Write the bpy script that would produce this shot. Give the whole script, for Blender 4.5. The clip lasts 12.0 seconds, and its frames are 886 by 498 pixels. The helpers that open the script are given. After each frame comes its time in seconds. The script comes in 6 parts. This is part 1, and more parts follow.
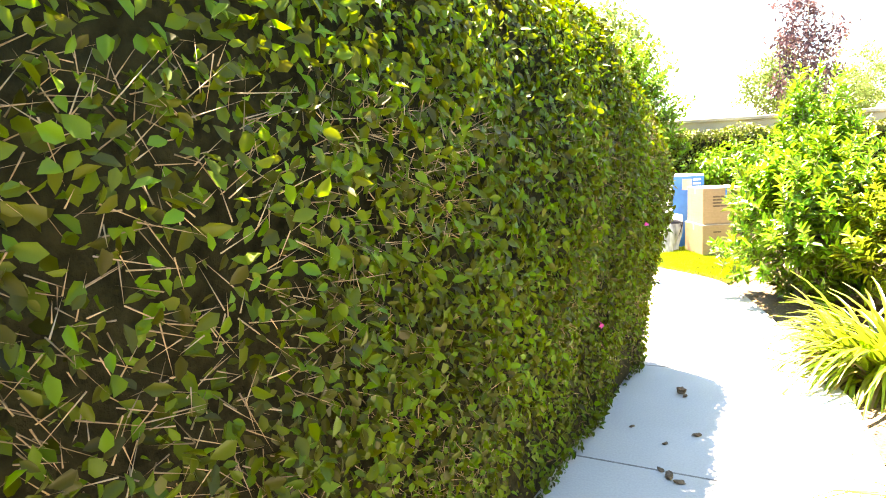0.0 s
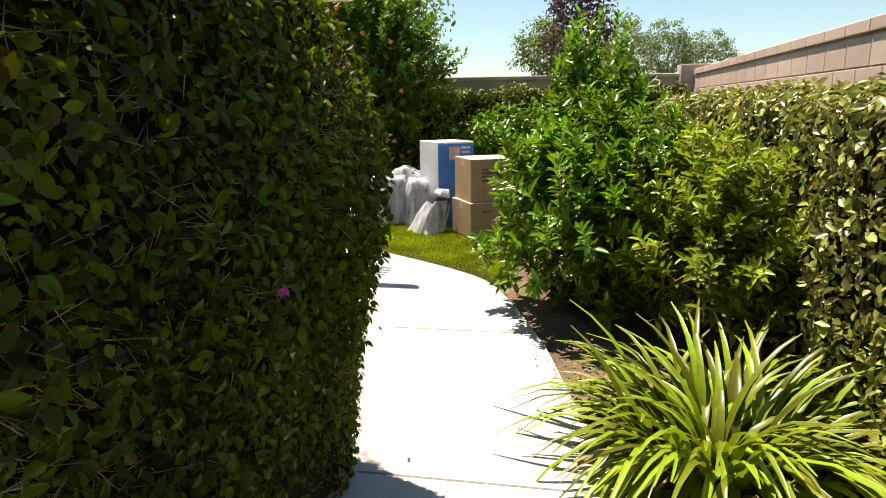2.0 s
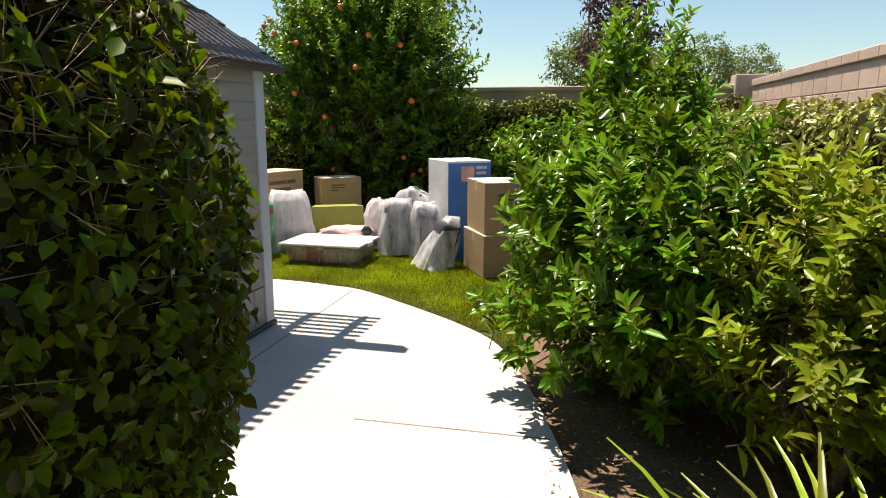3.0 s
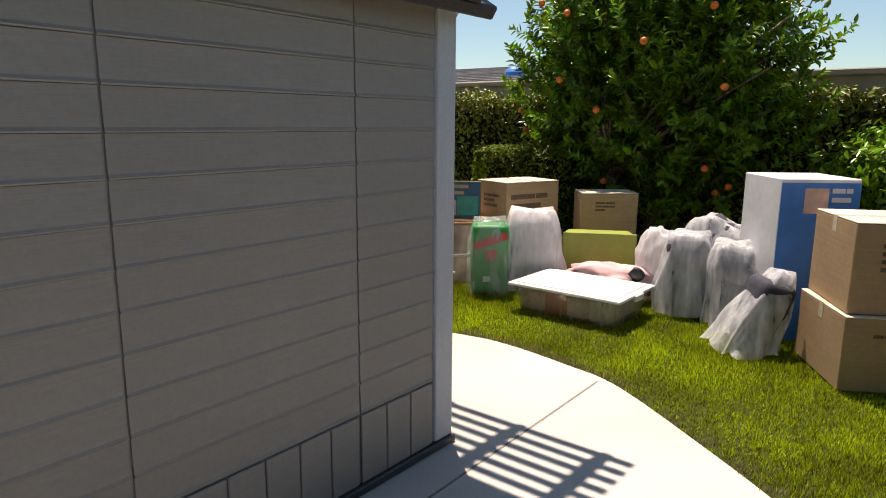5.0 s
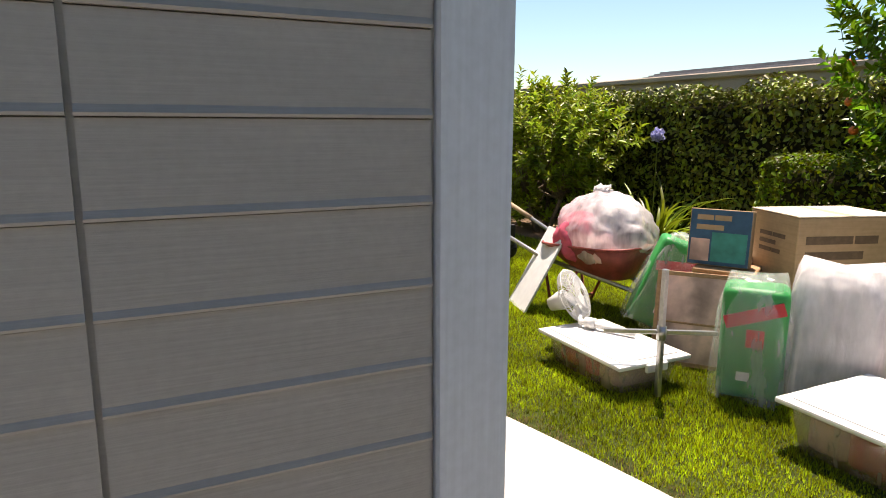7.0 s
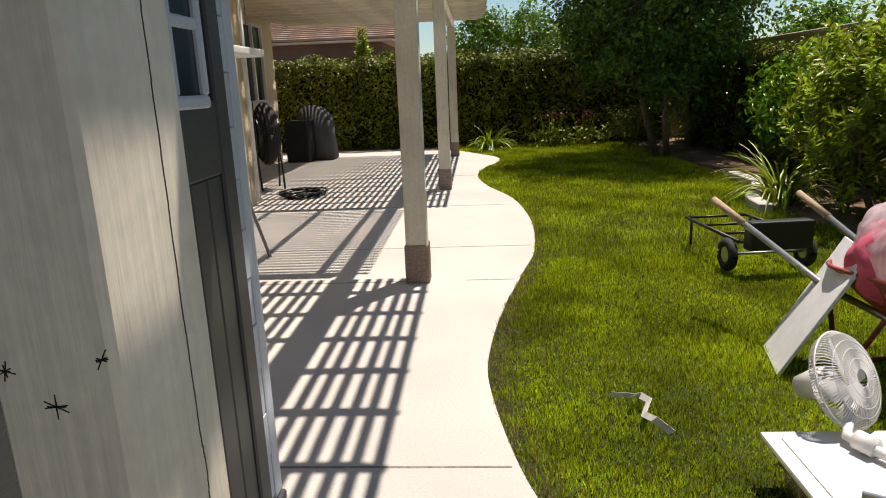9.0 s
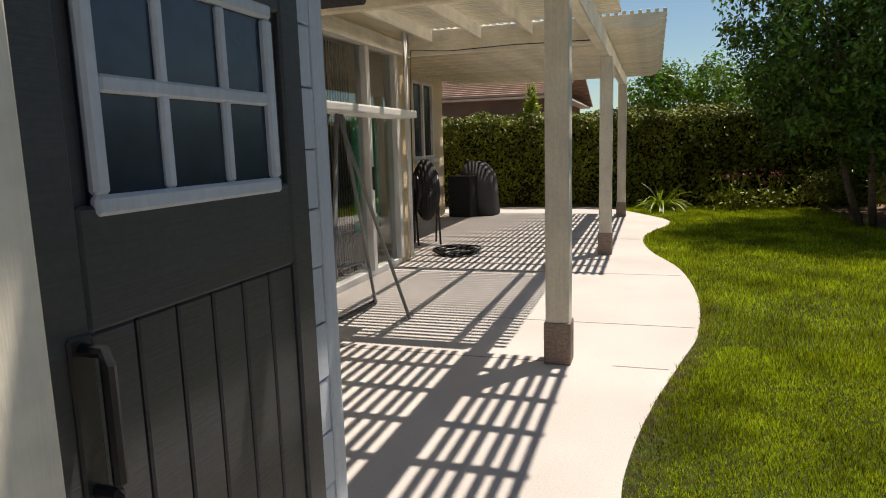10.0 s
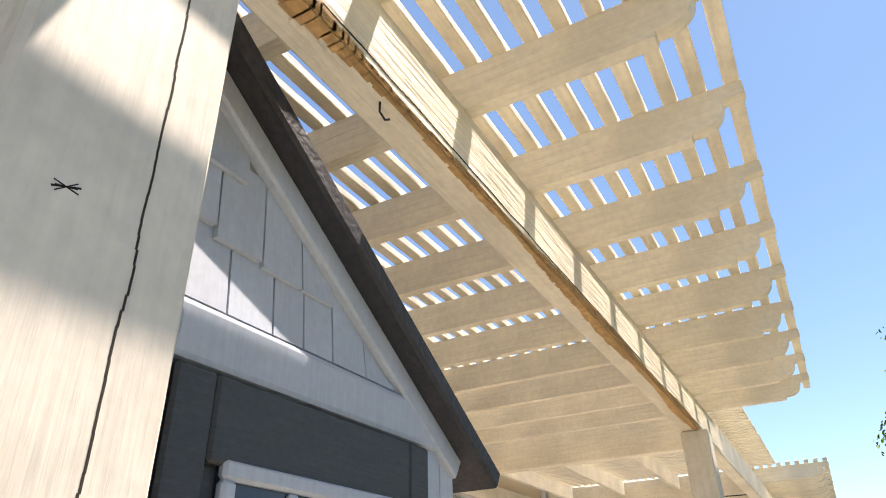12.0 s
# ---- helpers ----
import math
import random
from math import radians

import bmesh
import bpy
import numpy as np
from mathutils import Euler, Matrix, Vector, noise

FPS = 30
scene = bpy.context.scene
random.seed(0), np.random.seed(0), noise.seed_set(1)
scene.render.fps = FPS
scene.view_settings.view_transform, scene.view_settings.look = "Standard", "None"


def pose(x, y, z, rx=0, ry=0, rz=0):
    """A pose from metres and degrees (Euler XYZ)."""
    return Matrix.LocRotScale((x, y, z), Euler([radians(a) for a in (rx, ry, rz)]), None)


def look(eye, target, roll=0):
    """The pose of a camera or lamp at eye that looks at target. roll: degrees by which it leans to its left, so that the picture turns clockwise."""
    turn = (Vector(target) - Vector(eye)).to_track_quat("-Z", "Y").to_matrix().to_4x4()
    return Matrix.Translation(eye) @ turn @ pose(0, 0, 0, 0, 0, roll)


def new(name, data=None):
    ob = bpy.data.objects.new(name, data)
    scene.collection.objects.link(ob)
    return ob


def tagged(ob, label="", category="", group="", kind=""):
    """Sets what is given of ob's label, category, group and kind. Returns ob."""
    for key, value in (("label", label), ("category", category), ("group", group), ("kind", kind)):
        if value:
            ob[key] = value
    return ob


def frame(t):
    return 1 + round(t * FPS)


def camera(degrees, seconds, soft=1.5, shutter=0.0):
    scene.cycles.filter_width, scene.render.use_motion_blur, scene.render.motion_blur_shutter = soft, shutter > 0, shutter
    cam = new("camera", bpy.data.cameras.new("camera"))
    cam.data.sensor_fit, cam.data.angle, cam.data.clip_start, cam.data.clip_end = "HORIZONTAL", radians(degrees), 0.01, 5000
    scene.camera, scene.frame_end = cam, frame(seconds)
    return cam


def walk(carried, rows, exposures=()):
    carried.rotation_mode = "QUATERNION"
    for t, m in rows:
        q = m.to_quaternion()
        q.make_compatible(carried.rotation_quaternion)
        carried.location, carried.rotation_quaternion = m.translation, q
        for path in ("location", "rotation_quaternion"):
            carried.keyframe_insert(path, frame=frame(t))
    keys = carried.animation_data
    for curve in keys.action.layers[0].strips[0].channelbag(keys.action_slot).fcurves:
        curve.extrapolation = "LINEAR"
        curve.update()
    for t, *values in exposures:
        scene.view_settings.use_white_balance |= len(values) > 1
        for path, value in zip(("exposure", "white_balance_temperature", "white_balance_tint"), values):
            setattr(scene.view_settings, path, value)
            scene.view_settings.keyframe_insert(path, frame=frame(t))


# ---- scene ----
cam = camera(67.7, 12.0, soft=1.0)
PATH = [
    (0, (1.3, -1.335, 1.491), (0.341, 0.399, 1.214), -2.7),
    (0.5, (1.308, -0.889, 1.471), (0.71, 0.988, 1.126), -1.0),
    (1, (1.257, -0.427, 1.485), (0.781, 1.481, 1.121), -1.2),
    (1.5, (1.248, 0.14, 1.486), (0.871, 2.06, 1.075), -1.1),
    (2, (1.211, 0.781, 1.502), (0.834, 2.698, 1.077), -0.6),
    (2.5, (1.254, 1.41, 1.493), (0.84, 3.322, 1.076), -0.9),
    (3, (1.177, 2.09, 1.484), (0.709, 3.996, 1.099), 0.1),
    (3.2, (1.204, 2.279, 1.465), (0.646, 4.161, 1.079), 0.6),
    (4.8, (0.618, 3.975, 1.405), (-0.587, 5.526, 1.026), 0.6),
    (5, (0.515, 4.187, 1.393), (-0.708, 5.724, 1.015), 0.5),
    (5.5, (0.266, 4.64, 1.384), (-1.123, 6.031, 1.017), 0.3),
    (6, (0.035, 5.029, 1.385), (-1.525, 6.237, 1.063), 0.8),
    (6.5, (-0.082, 5.435, 1.383), (-1.83, 6.359, 1.08), 0.2),
    (6.7, (-0.184, 5.606, 1.373), (-1.934, 6.514, 1.035), 0.5),
    (8.3, (-0.947, 6.738, 1.303), (-2.857, 7.087, 0.824), -2.8),
    (8.5, (-1.066, 6.858, 1.316), (-2.985, 7.136, 0.825), -2.5),
    (9, (-1.392, 7.045, 1.349), (-3.33, 6.932, 0.869), -2.3),
    (9.5, (-1.641, 7.095, 1.381), (-3.544, 6.66, 0.946), -1.4),
    (10, (-1.77, 7.165, 1.409), (-3.651, 6.561, 1.098), -1.7),
    (10.5, (-1.782, 7.19, 1.467), (-3.631, 6.431, 1.531), -2.7),
    (11, (-1.77, 7.222, 1.466), (-3.522, 6.413, 1.991), -3.1),
    (11.5, (-1.777, 7.209, 1.487), (-3.375, 6.407, 2.384), -2.4),
    (12, (-1.78, 7.19, 1.488), (-3.316, 6.36, 2.461), -1.5),
]
walk(cam, [(t, look(eye, target, roll)) for t, eye, target, roll in PATH], exposures=((0, 3.85, 8200, 13), (0.5, 3.65, 8000, 13), (1.0, 2.3, 7600, 14), (1.5, 1.4, 7400, 15), (2.5, 0.82, 7400, 15), (3.2, 0.8, 7400, 15), (5.0, 0.62, 7500, 18), (5.6, 0.6, 7500, 18), (6.0, 0.66, 7500, 18), (6.7, 1.1, 7500, 18), (8.3, 0.55, 7100, 14), (9.5, 0.33, 7050, 15), (10.1, 0.28, 7050, 15), (10.5, 0.65, 7000, 15), (11.0, 1.2, 7100, 19), (11.5, 1.5, 7100, 20), (12, 1.45, 7100, 20)))

# ---- world, sun, exposure ----
SUN_DIR = Vector((-0.266, 0.215, 1.0)).normalized()
world = bpy.data.worlds.new("world")
scene.world = world
world.use_nodes = True
wn = world.node_tree
wn.nodes.clear()
w_out = wn.nodes.new("ShaderNodeOutputWorld")
w_bg = wn.nodes.new("ShaderNodeBackground")
w_sky = wn.nodes.new("ShaderNodeTexSky")
w_sky.sky_type = "NISHITA"
w_sky.sun_disc = False
w_sky.sun_elevation = math.asin(SUN_DIR.z)
w_sky.sun_rotation = math.atan2(SUN_DIR.x, SUN_DIR.y)
w_sky.air_density, w_sky.dust_density, w_sky.ozone_density = 1.0, 0.25, 0.0
w_bg.inputs["Strength"].default_value = 0.078
w_tint = wn.nodes.new("ShaderNodeMix")
w_tint.data_type, w_tint.blend_type = "RGBA", "MULTIPLY"
w_tint.inputs["Factor"].default_value = 1.0
w_tint.inputs["B"].default_value = (0.82, 1.0, 1.06, 1)
wn.links.new(w_sky.outputs[0], w_tint.inputs["A"])
wn.links.new(w_tint.outputs["Result"], w_bg.inputs[0])
wn.links.new(w_bg.outputs[0], w_out.inputs[0])
sun = new("sun", bpy.data.lights.new("sun", "SUN"))
sun.data.energy = 5.0
sun.data.angle = radians(0.55)
sun.data.color = (1.0, 0.955, 0.88)
sun.matrix_world = look((0, 0, 30), Vector((0, 0, 30)) - SUN_DIR)


# ---- materials ----
def material(name, base, rough=0.6, metal=0.0, vary=0.15, scale=30.0, bump=0.1, stain=0.15, stain_scale=1.6, island=0.0, objrand=0.0,
             through_light=0.0, alpha=1.0, coat=0.0, wave=None, spec=0.5, hue=0.0, veil_range=0.6):
    """Principled surface with fine grain, broad stains, bump and per-piece variation."""
    m = bpy.data.materials.new(name)
    m.use_nodes = True
    nt = m.node_tree
    n, l = nt.nodes, nt.links
    bsdf = n["Principled BSDF"]
    bsdf.inputs["Roughness"].default_value = rough
    bsdf.inputs["Metallic"].default_value = metal
    bsdf.inputs["Specular IOR Level"].default_value = spec
    bsdf.inputs["Coat Weight"].default_value = coat
    coord = n.new("ShaderNodeTexCoord")
    grain = n.new("ShaderNodeTexNoise")
    grain.inputs["Scale"].default_value, grain.inputs["Detail"].default_value = scale, 6
    l.new(coord.outputs["Object"], grain.inputs["Vector"])
    broad = n.new("ShaderNodeTexNoise")
    broad.inputs["Scale"].default_value, broad.inputs["Detail"].default_value = stain_scale, 4
    l.new(coord.outputs["Object"], broad.inputs["Vector"])

    def ramp(source, low, high, amount):
        r = n.new("ShaderNodeMapRange")
        r.inputs["From Min"].default_value, r.inputs["From Max"].default_value = low, high
        r.inputs["To Min"].default_value, r.inputs["To Max"].default_value = 1 - amount, 1 + amount
        l.new(source, r.inputs["Value"])
        return r.outputs["Result"]

    def times(a, b):
        k = n.new("ShaderNodeMath")
        k.operation = "MULTIPLY"
        l.new(a, k.inputs[0])
        l.new(b, k.inputs[1])
        return k.outputs[0]

    value = times(ramp(grain.outputs["Fac"], 0.3, 0.7, vary), ramp(broad.outputs["Fac"], 0.35, 0.65, stain))
    height = grain.outputs["Fac"]
    if wave:
        stretch = n.new("ShaderNodeMapping")
        stretch.inputs["Scale"].default_value = wave
        l.new(coord.outputs["Object"], stretch.inputs["Vector"])
        fibre = n.new("ShaderNodeTexNoise")
        fibre.inputs["Scale"].default_value, fibre.inputs["Detail"].default_value = 1.0, 5
        l.new(stretch.outputs[0], fibre.inputs["Vector"])
        value = times(value, ramp(fibre.outputs["Fac"], 0.3, 0.7, vary))
        height = fibre.outputs["Fac"]
    rnd = None
    if island:
        g = n.new("ShaderNodeNewGeometry")
        rnd = g.outputs["Random Per Island"]
        value = times(value, ramp(rnd, 0, 1, island))
    if objrand:
        o = n.new("ShaderNodeObjectInfo")
        rnd = o.outputs["Random"]
        value = times(value, ramp(rnd, 0, 1, objrand))
    hs = n.new("ShaderNodeHueSaturation")
    hs.inputs["Color"].default_value = (*base, 1)
    l.new(value, hs.inputs["Value"])
    if hue and rnd is not None:
        l.new(ramp(rnd, 0, 1, hue), hs.inputs["Hue"])
        for node in n:
            if node.type == "MAP_RANGE" and node.outputs[0].links and node.outputs[0].links[0].to_socket == hs.inputs["Hue"]:
                node.inputs["To Min"].default_value, node.inputs["To Max"].default_value = 0.5 - hue, 0.5 + hue
    l.new(hs.outputs[0], bsdf.inputs["Base Color"])
    if bump:
        b = n.new("ShaderNodeBump")
        b.inputs["Strength"].default_value, b.inputs["Distance"].default_value = bump, 0.02
        l.new(height, b.inputs["Height"])
        l.new(b.outputs[0], bsdf.inputs["Normal"])
    out = n["Material Output"]
    if through_light:
        tr = n.new("ShaderNodeBsdfTranslucent")
        l.new(hs.outputs[0], tr.inputs["Color"])
        mix = n.new("ShaderNodeMixShader")
        mix.inputs[0].default_value = through_light
        l.new(bsdf.outputs[0], mix.inputs[1])
        l.new(tr.outputs[0], mix.inputs[2])
        l.new(mix.outputs[0], out.inputs["Surface"])
    if alpha < 1:
        fold = n.new("ShaderNodeMapping")
        fold.inputs["Scale"].default_value = (14, 14, 2.6)
        l.new(coord.outputs["Object"], fold.inputs["Vector"])
        streak = n.new("ShaderNodeTexNoise")
        streak.inputs["Scale"].default_value, streak.inputs["Detail"].default_value = 1.3, 3
        l.new(fold.outputs[0], streak.inputs["Vector"])
        veil = n.new("ShaderNodeMapRange")
        veil.inputs["From Min"].default_value, veil.inputs["From Max"].default_value = 0.22, 0.80
        veil.inputs["To Min"].default_value, veil.inputs["To Max"].default_value = alpha * (1 - veil_range), min(1, alpha * (1 + 1.5 * veil_range))
        l.new(streak.outputs["Fac"], veil.inputs["Value"])
        clear = n.new("ShaderNodeBsdfTransparent")
        film_mix = n.new("ShaderNodeMixShader")
        l.new(veil.outputs["Result"], film_mix.inputs[0])
        l.new(clear.outputs[0], film_mix.inputs[1])
        l.new(out.inputs["Surface"].links[0].from_socket, film_mix.inputs[2])
        l.new(film_mix.outputs[0], out.inputs["Surface"])
    return m


M = {}
M["soil"] = material("soil", (0.17, 0.115, 0.075), 0.95, scale=60, vary=0.4, bump=0.6, stain=0.3, spec=0.1)
M["concrete"] = material("concrete", (0.50, 0.465, 0.43), 0.85, scale=90, vary=0.07, bump=0.12, stain=0.07, stain_scale=1.1, spec=0.25)
M["joint"] = material("joint", (0.2, 0.18, 0.16), 0.95, scale=40, vary=0.3)
M["turf_shade"] = material("turf_shade", (0.035, 0.045, 0.01), 0.9, scale=25, vary=0.4, bump=0.4, stain=0.3, stain_scale=1.0, spec=0.1)
M["grass"] = material("grass", (0.36, 0.41, 0.015), 0.5, island=0.85, vary=0.1, bump=0, stain=0.4, stain_scale=1.7, through_light=0.42, hue=0.03, spec=0.3)
M["drygrass"] = material("drygrass", (0.34, 0.27, 0.13), 0.8, island=0.4, bump=0, through_light=0.25, spec=0.2)
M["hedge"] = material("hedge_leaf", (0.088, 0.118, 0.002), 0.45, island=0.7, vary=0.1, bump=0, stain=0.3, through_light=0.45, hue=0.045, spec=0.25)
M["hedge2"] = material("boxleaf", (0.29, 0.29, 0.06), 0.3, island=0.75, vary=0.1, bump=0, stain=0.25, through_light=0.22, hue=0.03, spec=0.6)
M["vine"] = material("vine_leaf", (0.16, 0.175, 0.016), 0.38, island=0.65, vary=0.1, bump=0, stain=0.3, through_light=0.10, hue=0.04, spec=0.22)
M["citrus"] = material("citrus_leaf", (0.13, 0.235, 0.010), 0.3, island=0.65, vary=0.1, bump=0, stain=0.25, through_light=0.36, hue=0.03, spec=0.4)
M["farleaf"] = material("far_leaf", (0.18, 0.24, 0.05), 0.6, island=0.4, bump=0, through_light=0.25, hue=0.02, spec=0.25)
M["citrusyoung"] = material("young_citrus_leaf", (0.26, 0.32, 0.02), 0.34, island=0.6, vary=0.1, bump=0, stain=0.3, through_light=0.4, hue=0.03, spec=0.4)
# Crown's backlit darkness is put into this leaf colour and its low translucency
M["myrtle"] = material("backlit_myrtle_leaf", (0.085, 0.145, 0.011), 0.5, island=0.6, bump=0, through_light=0.12, hue=0.03, spec=0.3)
M["purple"] = material("purple_leaf", (0.11, 0.055, 0.06), 0.5, island=0.5, bump=0, through_light=0.3, hue=0.03, spec=0.3)
M["strap"] = material("strap_leaf", (0.215, 0.275, 0.015), 0.36, island=0.65, bump=0, through_light=0.3, hue=0.025, spec=0.45)
M["straw"] = material("dead_leaf", (0.34, 0.25, 0.11), 0.8, island=0.3, bump=0, through_light=0.2, spec=0.2)
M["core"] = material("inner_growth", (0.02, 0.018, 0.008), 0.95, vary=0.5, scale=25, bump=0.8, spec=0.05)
M["twig"] = material("twig", (0.36, 0.25, 0.15), 0.85, island=0.4, bump=0, spec=0.2)
M["bark"] = material("bark", (0.20, 0.15, 0.11), 0.9, scale=40, vary=0.4, bump=0.5, spec=0.2)
M["orange"] = material("orange_peel", (0.60, 0.14, 0.015), 0.5, scale=90, vary=0.05, bump=0.1)
M["pinkflower"] = material("pink_petal", (0.55, 0.04, 0.28), 0.6, bump=0, through_light=0.3, island=0.3)
# Red petals coloured darker for the shade they stand in
M["redflower"] = material("shaded_red_petal", (0.20, 0.045, 0.045), 0.6, bump=0, through_light=0.3, island=0.3)
M["lilac"] = material("lilac_petal", (0.42, 0.42, 0.72), 0.6, bump=0, through_light=0.4, island=0.2)
# One cream paint: dim undersides offset by lighter colour, shaded posts coloured darker
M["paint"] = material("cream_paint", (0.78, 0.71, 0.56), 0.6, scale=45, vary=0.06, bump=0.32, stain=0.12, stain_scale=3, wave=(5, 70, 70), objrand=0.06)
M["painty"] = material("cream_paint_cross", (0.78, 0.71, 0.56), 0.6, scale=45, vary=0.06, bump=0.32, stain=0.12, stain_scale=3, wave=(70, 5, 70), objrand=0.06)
M["paintz"] = material("cream_paint_shaded_upright", (0.69, 0.63, 0.52), 0.6, scale=45, vary=0.06, bump=0.2, stain=0.1, stain_scale=3, wave=(60, 60, 4), objrand=0.06)
M["worn"] = material("worn_wood", (0.50, 0.30, 0.12), 0.8, scale=45, vary=0.2, bump=0.3, wave=(5, 60, 60))
M["crack"] = material("dark_crack", (0.035, 0.025, 0.018), 0.95, bump=0)
M["cuff"] = material("weathered_cuff", (0.27, 0.20, 0.16), 0.85, scale=50, vary=0.2, bump=0.3, wave=(12, 12, 130))
M["resin"] = material("grey_resin", (0.27, 0.257, 0.248), 0.55, scale=70, vary=0.05, bump=0.10, stain=0.06, wave=(2, 7, 210), objrand=0.02)
M["resindark"] = material("dark_resin", (0.045, 0.046, 0.048), 0.5, scale=80, vary=0.12, bump=0.14, stain=0.1, wave=(12, 12, 240))
M["resinlight"] = material("pale_resin", (0.46, 0.50, 0.56), 0.5, scale=60, vary=0.05, bump=0.06, stain=0.06, wave=(110, 110, 3), objrand=0.05)
M["roofresin"] = material("charcoal_resin", (0.028, 0.027, 0.032), 0.55, scale=60, vary=0.25, bump=0.25, objrand=0.2)
M["tint"] = material("tinted_pane", (0.016, 0.026, 0.05), 0.22, scale=20, vary=0.2, bump=0.02)
M["black"] = material("black_plastic", (0.015, 0.015, 0.016), 0.45, scale=60, vary=0.2, bump=0.1)
M["rubber"] = material("black_rubber", (0.02, 0.02, 0.021), 0.8, scale=60, vary=0.2, bump=0.2)
M["stucco"] = material("cream_stucco", (0.70, 0.58, 0.39), 0.9, scale=140, vary=0.08, bump=0.4, stain=0.06, spec=0.2)
M["block"] = material("tan_block", (0.60, 0.45, 0.37), 0.92, scale=110, vary=0.12, bump=0.4, stain=0.1, objrand=0.09, spec=0.2)
M["plaster"] = material("tan_plaster", (0.45, 0.37, 0.30), 0.9, scale=90, vary=0.1, bump=0.3, stain=0.12, spec=0.2)
M["whiteframe"] = material("white_frame", (0.72, 0.70, 0.66), 0.45, scale=40, vary=0.04, bump=0.03)
M["tile"] = material("grey_roof_tile", (0.30, 0.275, 0.27), 0.85, scale=30, vary=0.2, bump=0.3, objrand=0.15, island=0.15)
M["clay"] = material("clay_roof_tile", (0.42, 0.28, 0.2), 0.85, scale=30, vary=0.2, bump=0.3, island=0.15)
M["brownwall"] = material("brown_wall", (0.16, 0.11, 0.085), 0.9, scale=80, vary=0.1, bump=0.3)
M["card"] = material("brown_cardboard", (0.40, 0.27, 0.155), 0.85, scale=35, vary=0.07, bump=0.06, stain=0.08, wave=(3, 3, 90), spec=0.2)
M["cardtop"] = material("pale_cardboard", (0.66, 0.56, 0.43), 0.85, scale=35, vary=0.06, bump=0.06, stain=0.08, spec=0.2)
M["print"] = material("dark_print", (0.13, 0.085, 0.05), 0.85, bump=0, vary=0.2)
M["tape"] = material("clear_tape", (0.62, 0.52, 0.38), 0.25, bump=0.05)
M["blue"] = material("blue_print_and_sky", (0.03, 0.20, 0.60), 0.5, scale=12, vary=0.12, bump=0.02)
M["whitecard"] = material("white_card", (0.72, 0.72, 0.73), 0.55, scale=20, vary=0.05, bump=0.02)
M["lid"] = material("white_plastic", (0.74, 0.73, 0.72), 0.4, scale=30, vary=0.03, bump=0.03)
M["tub"] = material("cloudy_plastic", (0.72, 0.67, 0.62), 0.35, scale=12, vary=0.05, bump=0.03, through_light=0.35, alpha=0.28, veil_range=0.2)
M["film"] = material("plastic_film", (0.9, 0.9, 0.92), 0.2, scale=14, vary=0.12, bump=0.7, through_light=0.3, alpha=0.46, spec=0.7, veil_range=0.6, wave=(26, 26, 4))
M["filmthin"] = material("thin_film", (0.85, 0.86, 0.86), 0.2, scale=14, vary=0.1, bump=0.25, through_light=0.2, alpha=0.2, spec=0.6, veil_range=0.8)
M["filmw"] = material("milky_film", (0.86, 0.82, 0.83), 0.25, scale=14, vary=0.08, bump=0.6, through_light=0.3, alpha=0.7, spec=0.7, veil_range=0.35, wave=(22, 22, 4))
M["bagfilm"] = material("bag_film", (0.88, 0.82, 0.85), 0.22, scale=10, vary=0.06, bump=0.5, through_light=0.35, alpha=0.45, spec=0.7, veil_range=0.5, wave=(16, 16, 8))
M["green"] = material("green_print", (0.012, 0.27, 0.06), 0.5, scale=9, vary=0.12, bump=0.1)
M["red"] = material("red_print", (0.50, 0.03, 0.04), 0.5, scale=9, vary=0.12, bump=0.06)
M["pink"] = material("pink_cloth", (0.62, 0.10, 0.17), 0.85, scale=16, vary=0.2, bump=0.3)
M["palepink"] = material("pale_pink_cloth", (0.66, 0.42, 0.42), 0.8, scale=9, vary=0.2, bump=0.3)
M["darkcloth"] = material("dark_cloth", (0.035, 0.034, 0.05), 0.8, scale=20, vary=0.3, bump=0.2)
M["lime"] = material("lime_plastic", (0.28, 0.33, 0.05), 0.45, scale=20, vary=0.06, bump=0.03)
M["steel"] = material("dull_steel", (0.42, 0.42, 0.42), 0.35, 0.85, scale=60, vary=0.1, bump=0.05)
M["darksteel"] = material("grey_steel", (0.17, 0.17, 0.17), 0.45, 0.4, scale=60, vary=0.15, bump=0.05)
M["rust"] = material("red_enamel", (0.28, 0.055, 0.045), 0.5, scale=25, vary=0.2, bump=0.12, stain=0.25, stain_scale=6)
M["wood"] = material("handle_wood", (0.36, 0.26, 0.16), 0.7, scale=40, vary=0.2, bump=0.1)
M["oak"] = material("crate_wood", (0.33, 0.19, 0.09), 0.7, scale=40, vary=0.2, bump=0.15, wave=(4, 60, 60))
M["picture"] = material("printed_picture", (0.60, 0.40, 0.33), 0.45, scale=5, vary=0.5, bump=0.0, stain=0.3, stain_scale=4)
M["navy"] = material("navy_cover", (0.03, 0.09, 0.16), 0.4, scale=14, vary=0.25, bump=0)
M["teal"] = material("teal_cover", (0.03, 0.24, 0.20), 0.4, scale=14, vary=0.25, bump=0)
M["cover"] = material("black_fabric", (0.017, 0.017, 0.019), 0.75, scale=90, vary=0.2, bump=0.2)
M["greycover"] = material("grey_fabric", (0.07, 0.07, 0.073), 0.8, scale=90, vary=0.15, bump=0.2)
M["cable"] = material("black_cable", (0.02, 0.02, 0.02), 0.6, bump=0)
M["curtain"] = material("grey_curtain", (0.035, 0.033, 0.034), 0.85, scale=60, vary=0.1, bump=0.1)
